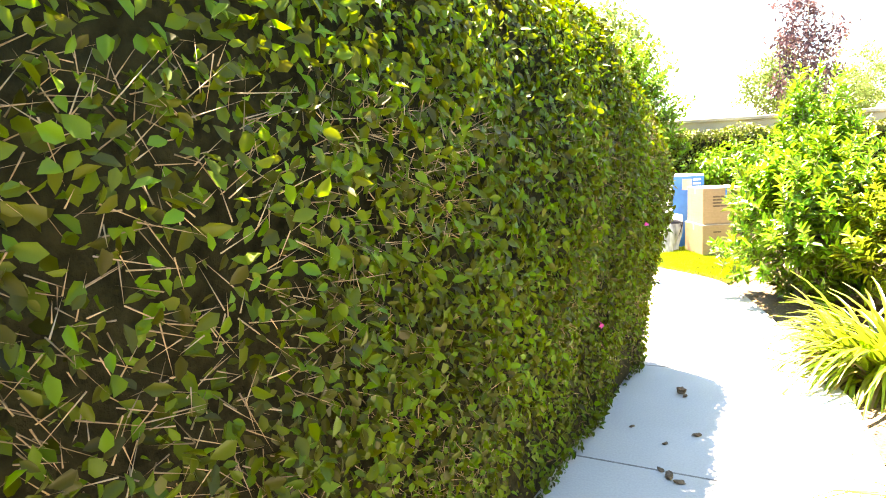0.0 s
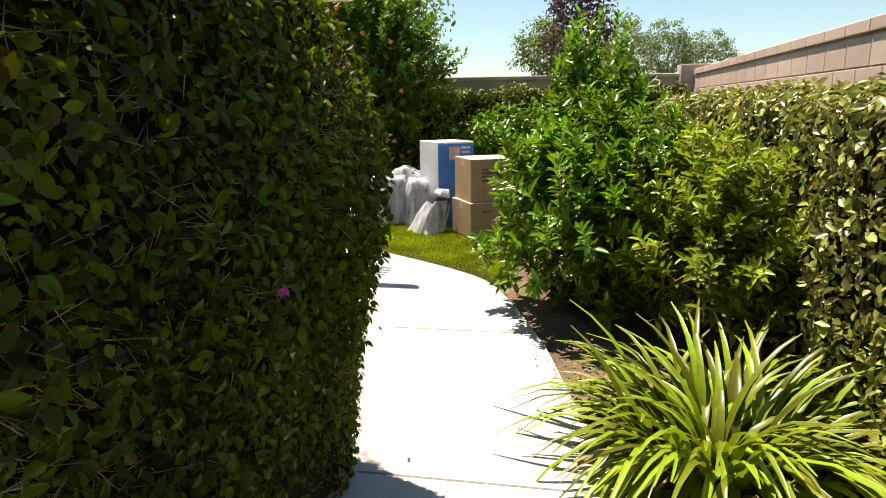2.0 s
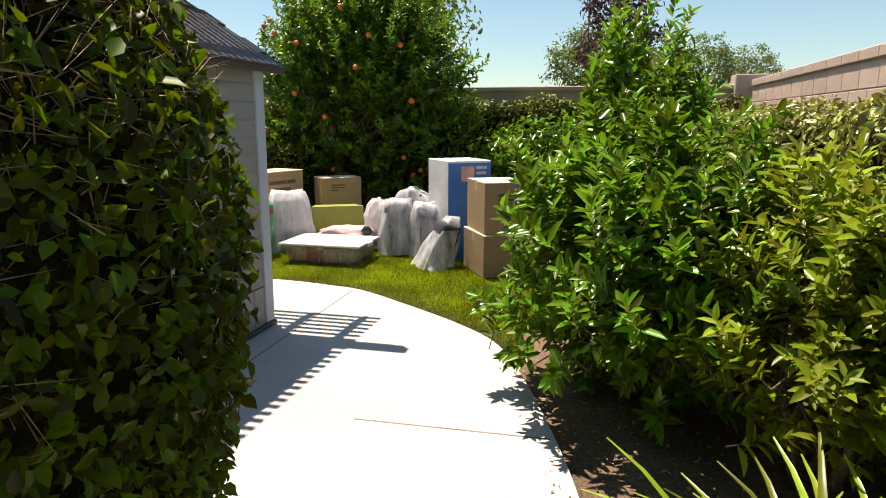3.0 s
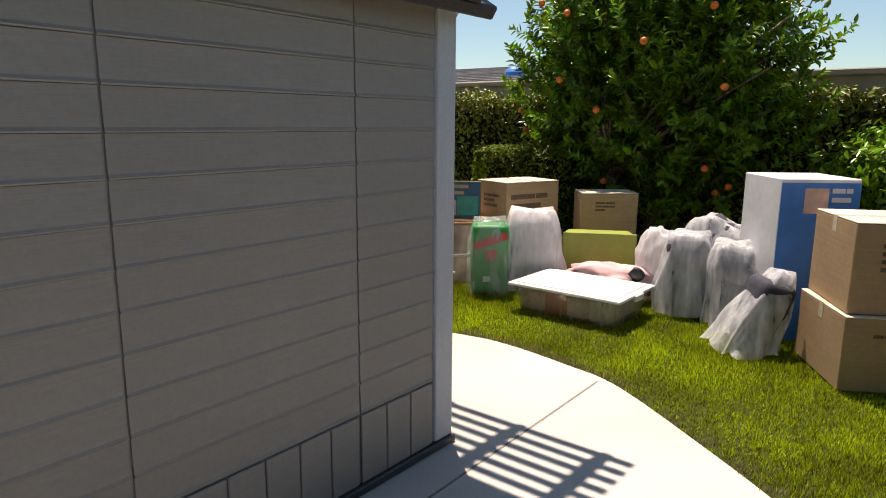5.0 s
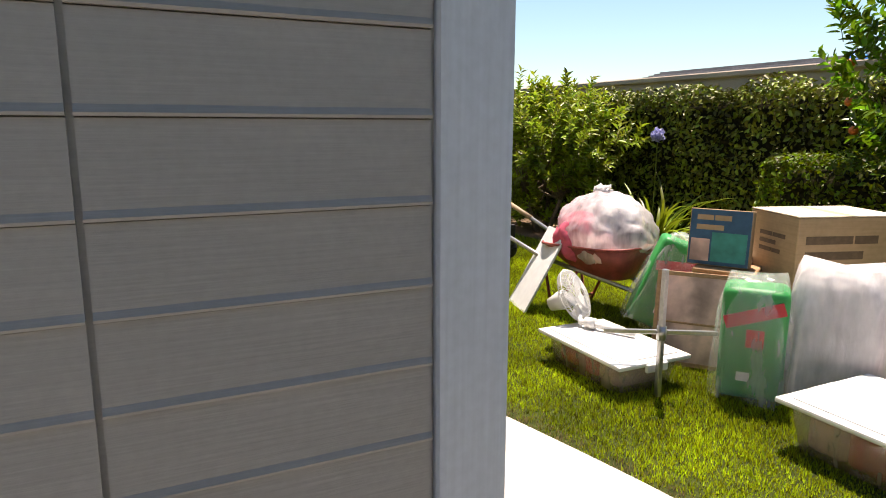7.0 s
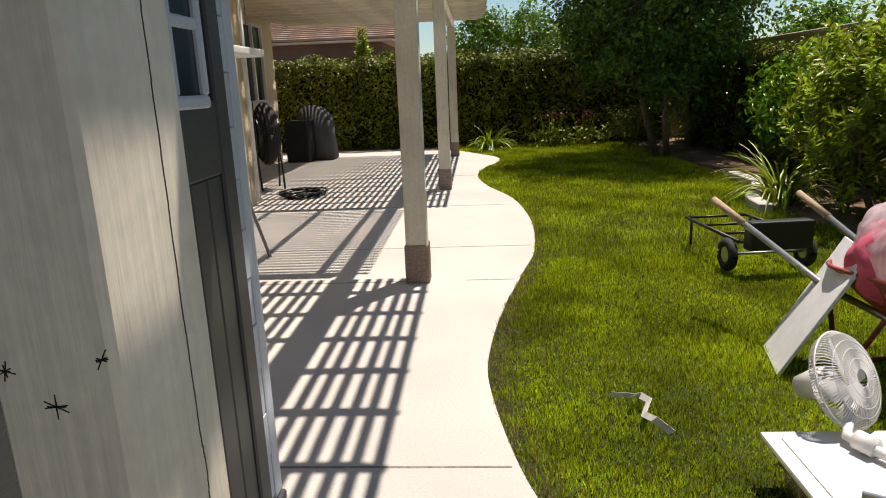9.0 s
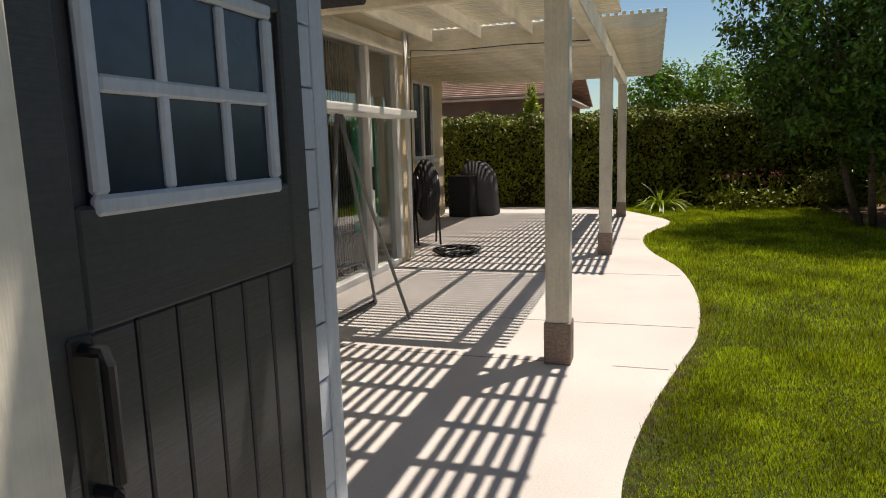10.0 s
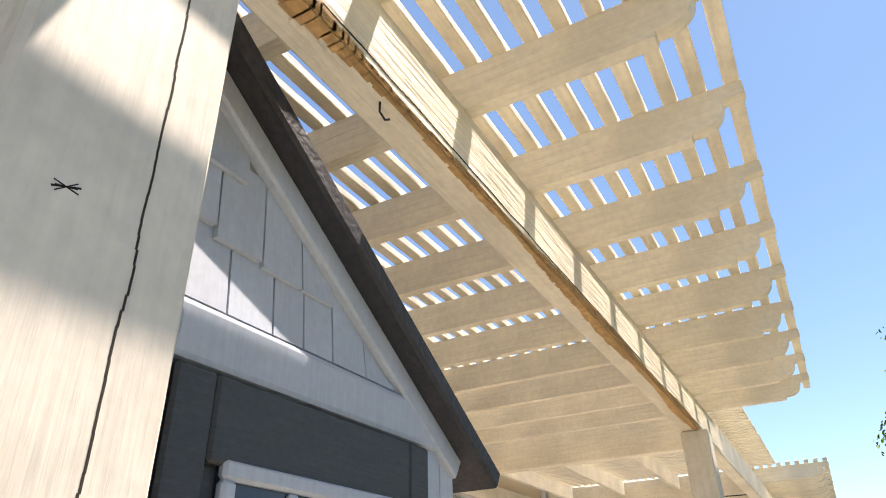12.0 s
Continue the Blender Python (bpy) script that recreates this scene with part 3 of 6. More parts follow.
lawn_line = [p for p in RIM if p[0] < 0.56]
LAWN = lawn_line + smooth_line(BED, 4)
lawn = tagged(part("lawn", prism(LAWN, -0.1, -0.012), M["turf_shade"]), "sunlit green mown lawn on a sheet darkened as blade shade", "lawn", kind="structure")


def inside(px, py, poly):
    """Which points lie in a plan outline."""
    hit = np.zeros(len(px), bool)
    k = len(poly)
    for i in range(k):
        x1, y1 = poly[i]
        x2, y2 = poly[(i + 1) % k]
        if y1 == y2:
            continue
        cross = ((y1 > py) != (y2 > py)) & (px < (x2 - x1) * (py - y1) / (y2 - y1) + x1)
        hit ^= cross
    return hit


def grass_blades(name, n, xr, yr, poly, mat, seed, tall, label, keep=None):
    rng = np.random.default_rng(seed)
    x, y = rng.uniform(*xr, n), rng.uniform(*yr, n)
    ok = inside(x, y, poly)
    if keep is not None:
        ok &= keep(x, y, rng)
    x, y = x[ok], y[ok]
    k = len(x)
    tuft = np.sin(x * 41 + 3 * np.sin(y * 17)) * np.sin(y * 37 + 3 * np.sin(x * 13))
    h = tall * rng.uniform(0.45, 1.2, k) * (0.85 + 0.25 * np.sin(x * 3.1) * np.sin(y * 2.7 + 1)) * (1 + 0.4 * tuft)
    a = rng.uniform(0, 2 * math.pi, k)
    lean = rng.uniform(0.05, 0.6, k) * h
    b = rng.uniform(0, 2 * math.pi, k)
    w = rng.uniform(0.0018, 0.0036, k) * (1 + 0.35 * np.clip((-x - 4) / 4, 0, 2))
    p = np.stack([x, y, np.full(k, -0.015)], 1)
    s = np.stack([np.cos(a) * w, np.sin(a) * w, np.zeros(k)], 1)
    tip = p + np.stack([np.cos(b) * lean, np.sin(b) * lean, h], 1)
    v = np.stack([p - s, p + s, tip], 1).reshape(-1, 3)
    return tagged(raw(name, v, np.arange(3 * k), 3, mat), label, "grass", kind="stuff")


rim_np = np.array(lawn_line)


def near_rim(x, y, rng):
    d = np.full(len(x), 9.0)
    for q in rim_np[::2]:
        d = np.minimum(d, np.hypot(x - q[0], y - q[1]))
    return d < 0.06 + 0.13 * rng.uniform(size=len(x)) ** 2


def off_rim(x, y, rng):
    return ~near_rim(x, y, rng) | (rng.uniform(size=len(x)) < 0.12)


grass_blades("grass", 560000, (-6.5, 0.8), (6.2, 10.4), LAWN, M["grass"], 3, 0.036, "short bright green grass blades", off_rim)
grass_blades("grass", 230000, (-16.3, -6.5), (6.2, 10.6), LAWN, M["grass"], 4, 0.055, "short bright green grass blades")
grass_blades("dry_grass", 150000, (-8, 0.8), (6.2, 8.0), LAWN, M["drygrass"], 5, 0.035, "dry yellow grass along the concrete edge", near_rim)
rng = np.random.default_rng(8)
k = 2600
lx, ly = rng.uniform(0.6, 2.5, k), rng.uniform(0.2, 7.5, k)
keep = lx > np.interp(ly, [2.5, 3.23, 4.77, 6.28], [1.64, 1.52, 1.12, 0.6])
lx, ly = lx[keep], ly[keep]
litter = leaves("leaf_litter", np.stack([lx, ly, np.full(len(lx), -0.02)], 1), np.tile([0, 0, 1.0], (len(lx), 1)), 0.03, M["straw"], None, rng, wild=0.35, droop=0)
tagged(litter, "scattered dead leaves on the soil", "leaf litter", kind="stuff")
k = 900
lx, ly = rng.uniform(0.3, 1.6, k), rng.uniform(1.0, 6.2, k)
edge_x = np.interp(ly, [-6, 0.8, 2.56, 3.23, 4.77, 5.65, 6.28], [1.7, 1.68, 1.61, 1.49, 1.08, 0.8, 0.53])
keep = (edge_x - lx > 0) & (edge_x - lx < 0.12)
tagged(leaves("leaf_litter", np.stack([lx, ly, np.full(k, 0.006)], 1)[keep], np.tile([0, 0, 1.0], (keep.sum(), 1)), 0.02, M["straw"], None, rng, wild=0.3, droop=0), "crumbs of soil and dead leaves on the concrete", "leaf litter", kind="stuff")

# ---- boundary walls ----
wall_east = tagged(part("wall_east", B((3.06, -6, -0.1), (3.22, 12.5, 1.93)), M["plaster"]), "tan concrete block garden wall with cap blocks", "wall", kind="structure")
wall_north = tagged(part("wall_north", B((-17.5, 12.3, -0.1), (3.06, 12.48, 1.9)), M["plaster"]), "smooth tan garden wall with a flat cap", "wall", kind="structure")
part("coping", B((-17.5, 12.24, 1.9), (3.0, 12.54, 1.97), 0.012), M["plaster"], wall_north, "flat pale coping")
part("pier", B((2.85, 12.1, -0.1), (3.3, 12.55, 2.1), 0.01), M["plaster"], wall_east)
wall_west = tagged(part("wall_west", B((-17.68, -4, -0.1), (-17.5, 12.48, 1.7)), M["plaster"]), "tan garden wall behind the hedge", "wall", kind="structure")

# ---- house ----
house = thing("house", (0, 0, 0), 0, "cream stucco single-storey house with a sliding patio door", "house")
hm = bmesh.new()
DX0, DX1, DT = -9.22, -6.9, 2.55
box(hm, (-9.45, 4.07, -0.1), (DX0, 4.27, 3.1))
box(hm, (DX1, 4.07, -0.1), (-3.6, 4.27, 3.1))
box(hm, (DX0, 4.07, DT), (DX1, 4.27, 3.1))
part("wall", hm, M["stucco"], house, "cream stucco wall round the patio door")
hm = bmesh.new()
WX0, WX1, WZ0, WZ1 = -14.05, -12.9, 1.18, 2.56
box(hm, (-14.65, 2.9, -0.1), (WX0, 3.1, 3.1))
box(hm, (WX1, 2.9, -0.1), (-9.45, 3.1, 3.1))
box(hm, (WX0, 2.9, -0.1), (WX1, 3.1, WZ0))
box(hm, (WX0, 2.9, WZ1), (WX1, 3.1, 3.1))
part("wall", hm, M["stucco"], house, "recessed cream stucco wall with a window")
part("wall", B((-9.45, 2.9, -0.1), (-9.25, 4.07, 3.1)), M["stucco"], house)
part("wall", B((-14.65, -4, -0.1), (-14.45, 2.9, 3.1)), M["stucco"], house)
part("wall", B((-3.8, -4, -0.1), (-3.6, 4.07, 3.1)), M["stucco"], house)
part("roof", B((-14.9, -4, 3.1), (-3.3, 4.45, 3.22), 0.01), M["clay"], house, "low tiled roof slab")
part("fascia", B((-9.5, 4.27, 2.86), (-3.3, 4.31, 3.1), 0.006), M["painty"], house, "cream painted fascia board")
part("downpipe", T([(-9.34, 4.33, 0.05), (-9.34, 4.33, 2.86)], 0.03, 8), M["whiteframe"], house, "white downpipe", smooth=True)
# sliding door
door = part("sliding_door", B((DX0, 4.13, 0.0), (DX1, 4.25, 0.07), 0.005), M["whiteframe"], house, "white framed sliding glass patio door, closed")
for x0, x1 in ((DX0, DX0 + 0.09), (DX1 - 0.09, DX1), (-8.40, -8.31)):
    part("door_frame", B((x0, 4.15, 0.07), (x1, 4.28, DT - 0.09), 0.006), M["whiteframe"], door)
part("door_frame", B((DX0, 4.15, DT - 0.09), (DX1, 4.28, DT), 0.006), M["whiteframe"], door)
for x0, x1 in ((DX0 + 0.09, -8.40), (-8.31, DX1 - 0.09)):
    g = part("pane", B((x0, 4.20, 0.07), (x1, 4.212, DT - 0.09)), M["glass"], door)
    g.visible_shadow = False
part("door_handle", B((-8.37, 4.28, 0.95), (-8.34, 4.31, 1.2), 0.008), M["black"], door)
cm = bmesh.new()
for i in range(22):
    x = -8.27 + i * 0.058
    box(cm, (x, 4.06, 0.08), (x + 0.045, 4.075, DT - 0.1), 0, Matrix.Translation((x, 4.07, 0)) @ Matrix.Rotation(0.5, 4, "Z") @ Matrix.Translation((-x, -4.07, 0)))
tagged(part("vertical_blinds", cm, M["curtain"]), "grey vertical blinds drawn behind the patio door", "blinds")
cm = bmesh.new()
prev = None
for i in range(25):
    x = -9.1 + i * 0.03
    y = 4.02 + 0.025 * math.sin(i * 1.3)
    cur = (cm.verts.new((x, y, 0.45)), cm.verts.new((x, y, 1.75)), cm.verts.new((x, y - 0.01, 0.45)), cm.verts.new((x, y - 0.01, 1.75)))
    if prev:
        cm.faces.new((prev[0], cur[0], cur[1], prev[1]))
        cm.faces.new((prev[3], cur[3], cur[2], prev[2]))
    prev = cur
tagged(part("curtain", cm, M["greencloth"], smooth=True), "green cloth hanging inside the patio door", "curtain")
# The room's low light is put into a dark base colour
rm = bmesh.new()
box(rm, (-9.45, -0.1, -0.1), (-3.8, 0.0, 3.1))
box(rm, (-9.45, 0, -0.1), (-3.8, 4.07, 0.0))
tagged(part("room_floor", rm, M["inside"]), "floor and back wall inside the house, dimness put into their colour", "room", kind="structure")
# far window
win = part("window", B((WX0 - 0.05, 3.1, WZ0 - 0.10), (WX1 + 0.05, 3.17, WZ0 - 0.02), 0.006), M["whiteframe"], house, "white framed window beside the patio")
for x0, x1 in ((WX0, WX0 + 0.06), (WX1 - 0.06, WX1), ((WX0 + WX1) / 2 - 0.03, (WX0 + WX1) / 2 + 0.03)):
    part("window_frame", B((x0, 3.02, WZ0), (x1, 3.11, WZ1), 0.005), M["whiteframe"], win)
for z0, z1 in ((WZ0 - 0.02, WZ0 + 0.04), (WZ1 - 0.05, WZ1)):
    part("window_frame", B((WX0, 3.02, z0), (WX1, 3.108, z1), 0.005), M["whiteframe"], win)
g = part("pane", B((WX0 + 0.06, 3.05, WZ0 + 0.04), (WX1 - 0.06, 3.06, WZ1 - 0.05)), M["tint"], win, "dark reflecting glass")

# ---- pergola ----
pergola = thing("pergola", (0, 0, 0), 0, "cream painted timber pergola with slatted roof over the patio", "pergola")
Y0, Y1 = 6.525, 6.675
ZB, ZT = 2.40, 2.62
YF = 6.632


def post(x, cuff=True, wide=0.15):
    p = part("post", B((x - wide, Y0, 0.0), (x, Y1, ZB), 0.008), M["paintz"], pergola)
    if cuff:
        part("cuff", B((x - 0.16, Y0 - 0.01, 0.0), (x + 0.01, Y1 + 0.01, 0.275), 0.006), M["cuff"], p, "weathered bare wood cuff at the foot")
    return p


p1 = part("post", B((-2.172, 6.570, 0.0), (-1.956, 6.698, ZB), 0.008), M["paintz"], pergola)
cr = bmesh.new()
for i in range(160):
    z = 0.015 * i
    x = -2.105 + 0.012 * noise.noise(Vector((0, 0, z * 2.2))) + 0.004 * noise.noise(Vector((4, 0, z * 14)))
    box(cr, (x - 0.0012, 6.692, z), (x + 0.0012, 6.6985, z + 0.0155))
tagged(part("crack", cr, M["crack"], p1, "dark wavy crack down the post"), kind="stuff")
kn = bmesh.new()
rng2 = random.Random(5)
for (cx, cz, face) in ((6.632, 1.062, "x"), (6.685, 1.11, "x"), (6.588, 1.10, "x"), (6.605, 0.88, "x"), (6.63, 0.35, "x"), (-2.03, 1.81, "y")):
    for i in range(5):
        a = rng2.uniform(-0.5, 0.5) + (i % 2) * rng2.uniform(0.3, 1.4)
        L = rng2.uniform(0.004, 0.014)
        if face == "x":
            mm = Matrix.Translation((-1.956, cx, cz)) @ Matrix.Rotation(a, 4, "X")
            box(kn, (-0.002, -L, -0.0007), (0.0004, L, 0.0007), 0, mm)
        else:
            mm = Matrix.Translation((cx, 6.698, cz)) @ Matrix.Rotation(a, 4, "Y")
            box(kn, (-L, -0.002, -0.0006), (L, 0.0004, 0.0006), 0, mm)
tagged(part("knot", kn, M["crack"], p1, "small dark star-shaped knots"), kind="stuff")
for x in (-5.85, -10.12, -14.33):
    post(x)
beam = part("beam", B((-15.5, Y0 + 0.006, ZB), (-0.72, YF, ZT), 0.010), M["paint"], pergola)
wm = bmesh.new()
rng2 = random.Random(11)
x = -0.8
while x > -5.9:
    L = rng2.uniform(0.02, 0.05)
    d = max(0.002, 0.016 + 0.03 * noise.noise(Vector((x * 2.2, 1.5, 0))) + rng2.uniform(-0.004, 0.004))
    box(wm, (x - L, YF - 0.002, ZB + 0.004), (x, YF + 0.0025, ZB + 0.008 + d))
    box(wm, (x - L * 0.9, YF - 0.012 - d, ZB - 0.0015), (x, YF - 0.003, ZB + 0.004))
    x -= L * 0.8
tagged(part("worn_edge", wm, M["worn"], beam, "paint worn to orange bare wood"), kind="stuff")
cm = bmesh.new()
for i in range(210):
    x = -0.8 - i * 0.025
    z0 = ZB + 0.035 + 0.012 * noise.noise(Vector((x * 1.3, 0, 0))) + 0.004 * noise.noise(Vector((x * 9, 3, 0)))
    if noise.noise(Vector((x * 0.9, 7, 0))) > -0.25:
        box(cm, (x - 0.026, YF - 0.001, z0 - 0.0016), (x, YF + 0.0015, z0 + 0.0016))
tagged(part("crack", cm, M["crack"], beam, "long dark drying crack"), kind="stuff")
part("hook", T([(-2.62, 6.60, ZB + 0.005), (-2.62, 6.60, ZB - 0.025), (-2.64, 6.60, ZB - 0.032), (-2.655, 6.60, ZB - 0.02)], 0.0025, 6), M["black"], beam, "small rusty hook")


def rafter_mesh(y_in, y_out):
    """Rafter along y with a scrolled outer end, made at x = 0."""
    h = 0.14
    prof = [(y_in, 0), (y_out - 0.16, 0), (y_out - 0.155, 0.018), (y_out - 0.135, 0.018)]
    for i in range(7):
        a = math.pi / 2 * i / 6
        prof.append((y_out - 0.135 + 0.075 * math.sin(a), 0.018 + 0.075 * (1 - math.cos(a))))
    prof += [(y_out - 0.05, 0.095), (y_out, 0.10), (y_out, h), (y_in, h)]
    bm = bmesh.new()
    a = [bm.verts.new((-0.021, y, z)) for y, z in prof]
    b = [bm.verts.new((0.021, y, z)) for y, z in prof]
    bm.faces.new(a)
    bm.faces.new(b[::-1])
    for i in range(len(prof)):
        j = (i + 1) % len(prof)
        bm.faces.new((a[i], b[i], b[j], a[j]))
    bmesh.ops.recalc_face_normals(bm, faces=bm.faces[:])
    me = bpy.data.meshes.new("rafter")
    bm.to_mesh(me)
    bm.free()
    me.materials.append(M["painty"])
    return me


TIP = 7.27
raf = rafter_mesh(4.32, TIP)
raf_far = rafter_mesh(3.2, TIP)
X_RAFTERS = [-1.284 - 0.424 * i for i in range(13)]
for x in X_RAFTERS:
    piece("rafter", raf, pergola, pose(x, 0, ZT + 0.002))
for i in range(15):
    piece("rafter", raf_far, pergola, pose(-9.62 - 0.424 * i, 0, ZT + 0.002))
ZS = ZT + 0.144
slat = mesh_of("slat", *(lambda b: ([v.co[:] for v in b.verts], [[v.index for v in f.verts] for f in b.faces]))(B((-6.72, -0.021, 0), (-1.17, 0.021, 0.032), 0.003)), M["paint"])
far_slat = mesh_of("slat", *(lambda b: ([v.co[:] for v in b.verts], [[v.index for v in f.verts] for f in b.faces]))(B((-15.62, -0.021, 0), (-9.55, 0.021, 0.032), 0.003)), M["paint"])
for i in range(36):
    y = TIP - 0.024 - i * 0.085
    piece("slat", slat, pergola, pose(0, y, ZS, 0, 0, 0.04 * math.sin(i * 2.3)))
    piece("slat", far_slat, pergola, pose(0, y, ZS))
    if y - 0.085 * 13 > 3.2 and i > 22:
        piece("slat", far_slat, pergola, pose(0, y - 0.085 * 13, ZS))
mid_slat = mesh_of("slat", *(lambda b: ([v.co[:] for v in b.verts], [[v.index for v in f.verts] for f in b.faces]))(B((-0.021, 4.32, 0), (0.021, 6.80, 0.032), 0.003)), M["painty"])
for i in range(31):
    piece("slat", mid_slat, pergola, pose(-6.88 - i * 0.085, 0, ZS))
for y in (4.6, 5.2, 5.8, 6.4):
    part("rafter", B((-9.56, y - 0.021, ZT + 0.002), (-6.78, y + 0.021, ZS), 0.003), M["paint"], pergola)
for x in (-6.80, -9.57):
    part("cross_beam", B((x - 0.045, 4.31, ZT - 0.14), (x + 0.045, 6.527, ZT + 0.142), 0.006), M["painty"], pergola)
part("ledger", B((-9.55, 4.275, ZT - 0.16), (-0.8, 4.318, ZT), 0.005), M["paint"], pergola, "ledger board along the house")
part("cable", T([(-9.36, 4.36, 0.3), (-9.37, 4.37, 1.8), (-9.36, 4.40, 2.52), (-9.4, 4.9, 2.49), (-9.42, 5.6, 2.51), (-9.44, 6.5, 2.50)], 0.007, 6), M["cable"], pergola, "thin dark cable along the rafters", smooth=True)

# ---- shed ----
shed = thing("garden_shed", (0, 0, 0), 0, "grey resin garden shed with dark double doors and shingled gable", "shed")
SX0, SX1, SY0, SY1 = -3.36, -1.145, 4.15, 6.35
EAVE, RIDGE = 1.90, 2.60
XM = (SX0 + SX1) / 2
sm = bmesh.new()
box(sm, (SX0 + 0.02, SY0 + 0.02, 0.012), (SX1 - 0.02, SY1 - 0.02, EAVE))
part("shell", sm, M["resin"], shed)
part("floor_plate", B((SX0, SY0, 0.0), (SX1 + 0.012, SY1 + 0.012, 0.035), 0.006), M["resindark"], shed, "dark base plate")
# clapboards on the long side and back
BH = 0.1155
Z0 = 1.36 - 9 * BH


def board_mesh(length):
    bm = bmesh.new()
    prof = [(0.0, 0.0), (0.010, 0.0), (0.0115, 0.004), (0.007, 0.013), (0.004, BH - 0.002), (0.0, BH)]
    a = [bm.verts.new((x, 0, z)) for x, z in prof]
    b = [bm.verts.new((x, length, z)) for x, z in prof]
    bm.faces.new(a)
    bm.faces.new(b[::-1])
    for i in range(len(prof)):
        j = (i + 1) % len(prof)
        bm.faces.new((a[i], b[i], b[j], a[j]))
    bmesh.ops.recalc_face_normals(bm, faces=bm.faces[:])
    me = bpy.data.meshes.new("clapboard")
    bm.to_mesh(me)
    bm.free()
    me.materials.append(M["resin"])
    return me


for y0, y1 in ((SY0 + 0.1, 4.945), (4.953, 5.796), (5.804, 6.225)):
    me = board_mesh(y1 - y0)
    for i in range(14):
        z = Z0 + i * BH
        if z + BH < EAVE + 0.06:
            piece("clapboard", me, shed, pose(SX1 - 0.018, y0, z))
    n = max(1, round((y1 - y0) / 0.145))
    w = (y1 - y0) / n
    pm = mesh_of("kick_panel", *(lambda b: ([v.co[:] for v in b.verts], [[v.index for v in f.verts] for f in b.faces]))(B((0, 0, 0), (0.012, w - 0.006, Z0 - 0.045), 0.003)), M["resin"])
    for i in range(n):
        piece("kick_panel", pm, shed, pose(SX1 - 0.018, y0 + i * w, 0.037))
part("corner_trim", B((SX1 - 0.1, 6.232, 0.036), (SX1, SY1, EAVE), 0.012, seg=2), M["resinlight"], shed, "pale corner post")
part("corner_trim", B((SX1 - 0.1, SY0, 0.036), (SX1, SY0 + 0.095, EAVE), 0.012, seg=2), M["resinlight"], shed, "pale corner post")
part("corner_trim", B((SX0, 6.25, 0.036), (SX0 + 0.07, SY1, EAVE), 0.012, seg=2), M["resinlight"], shed, "pale corner post")
tm = bmesh.new()
for i in range(12):
    box(tm, (-3.29 + 0.004, SY1 - 0.012, 0.06 + i * 0.15), (-3.20 - 0.002, SY1 - 0.004 + 0.003 * (i % 2), 0.206 + i * 0.15), 0.002)
part("side_shingles", tm, M["resinlight"], shed, "pale moulded shingles beside the door")
lm = bmesh.new()
for i in range(12):
    for j in range(3):
        box(lm, (-1.64 + j * 0.135, SY1 - 0.012, 0.06 + i * 0.15), (-1.64 + j * 0.135 + 0.125, SY1 - 0.004 + 0.003 * ((i + j) % 2), 0.206 + i * 0.15), 0.002)
part("side_shingles", lm, M["resinlight"], shed, "pale moulded shingles beside the door")
part("lintel", B((SX0 + 0.02, SY1 - 0.03, 1.852), (SX1 - 0.02, SY1 + 0.012, 1.955), 0.012, seg=2), M["resinlight"], shed, "pale band over the doors")
# gable with separate shingles
gm = bmesh.new()
gv = [(SX0 + 0.03, 1.95), (SX1 - 0.03, 1.95), (XM, RIDGE - 0.06)]
a = [gm.verts.new((x, SY1 - 0.05, z)) for x, z in gv]
b = [gm.verts.new((x, SY1 - 0.012, z)) for x, z in gv]
gm.faces.new(a)
gm.faces.new(b[::-1])
for i in range(3):
    gm.faces.new((a[i], b[i], b[(i + 1) % 3], a[(i + 1) % 3]))
part("gable", gm, M["resin"], shed)
rs = random.Random(3)
slope = (RIDGE - EAVE) / (XM - SX0)
for r in range(4):
    z0 = 1.955 + r * 0.155
    x = SX0 + 0.10
    while x < SX1 - 0.1:
        w = rs.uniform(0.075, 0.15)
        drop = rs.choice((0, 0.0, 0.022, 0.03))
        zc = RIDGE - 0.10 - slope * abs(x + w / 2 - XM)
        top = min(z0 + 0.17, zc)
        lowest = max(1.957, z0 - drop)
        if top - lowest > 0.03:
            sh = bmesh.new()
            q = [(x, SY1 - 0.012, lowest), (x + w - 0.005, SY1 - 0.012, lowest), (x + w - 0.005, SY1 - 0.012, min(z0 + 0.17, RIDGE - 0.095 - slope * abs(x + w - XM))), (x, SY1 - 0.012, min(z0 + 0.17, RIDGE - 0.095 - slope * abs(x - XM)))]
            if q[2][2] > lowest + 0.01 and q[3][2] > lowest + 0.01:
                back = [sh.verts.new(p) for p in q]
                out = (0.020, 0.020, 0.004, 0.004)
                front = [sh.verts.new((p[0], p[1] + o, p[2])) for p, o in zip(q, out)]
                sh.faces.new(back)
                sh.faces.new(front[::-1])
                for i in range(4):
                    sh.faces.new((back[i], front[i], front[(i + 1) % 4], back[(i + 1) % 4]))
                part("shingle", sh, M["resinlight"], shed)
            else:
                sh.free()
        x += w
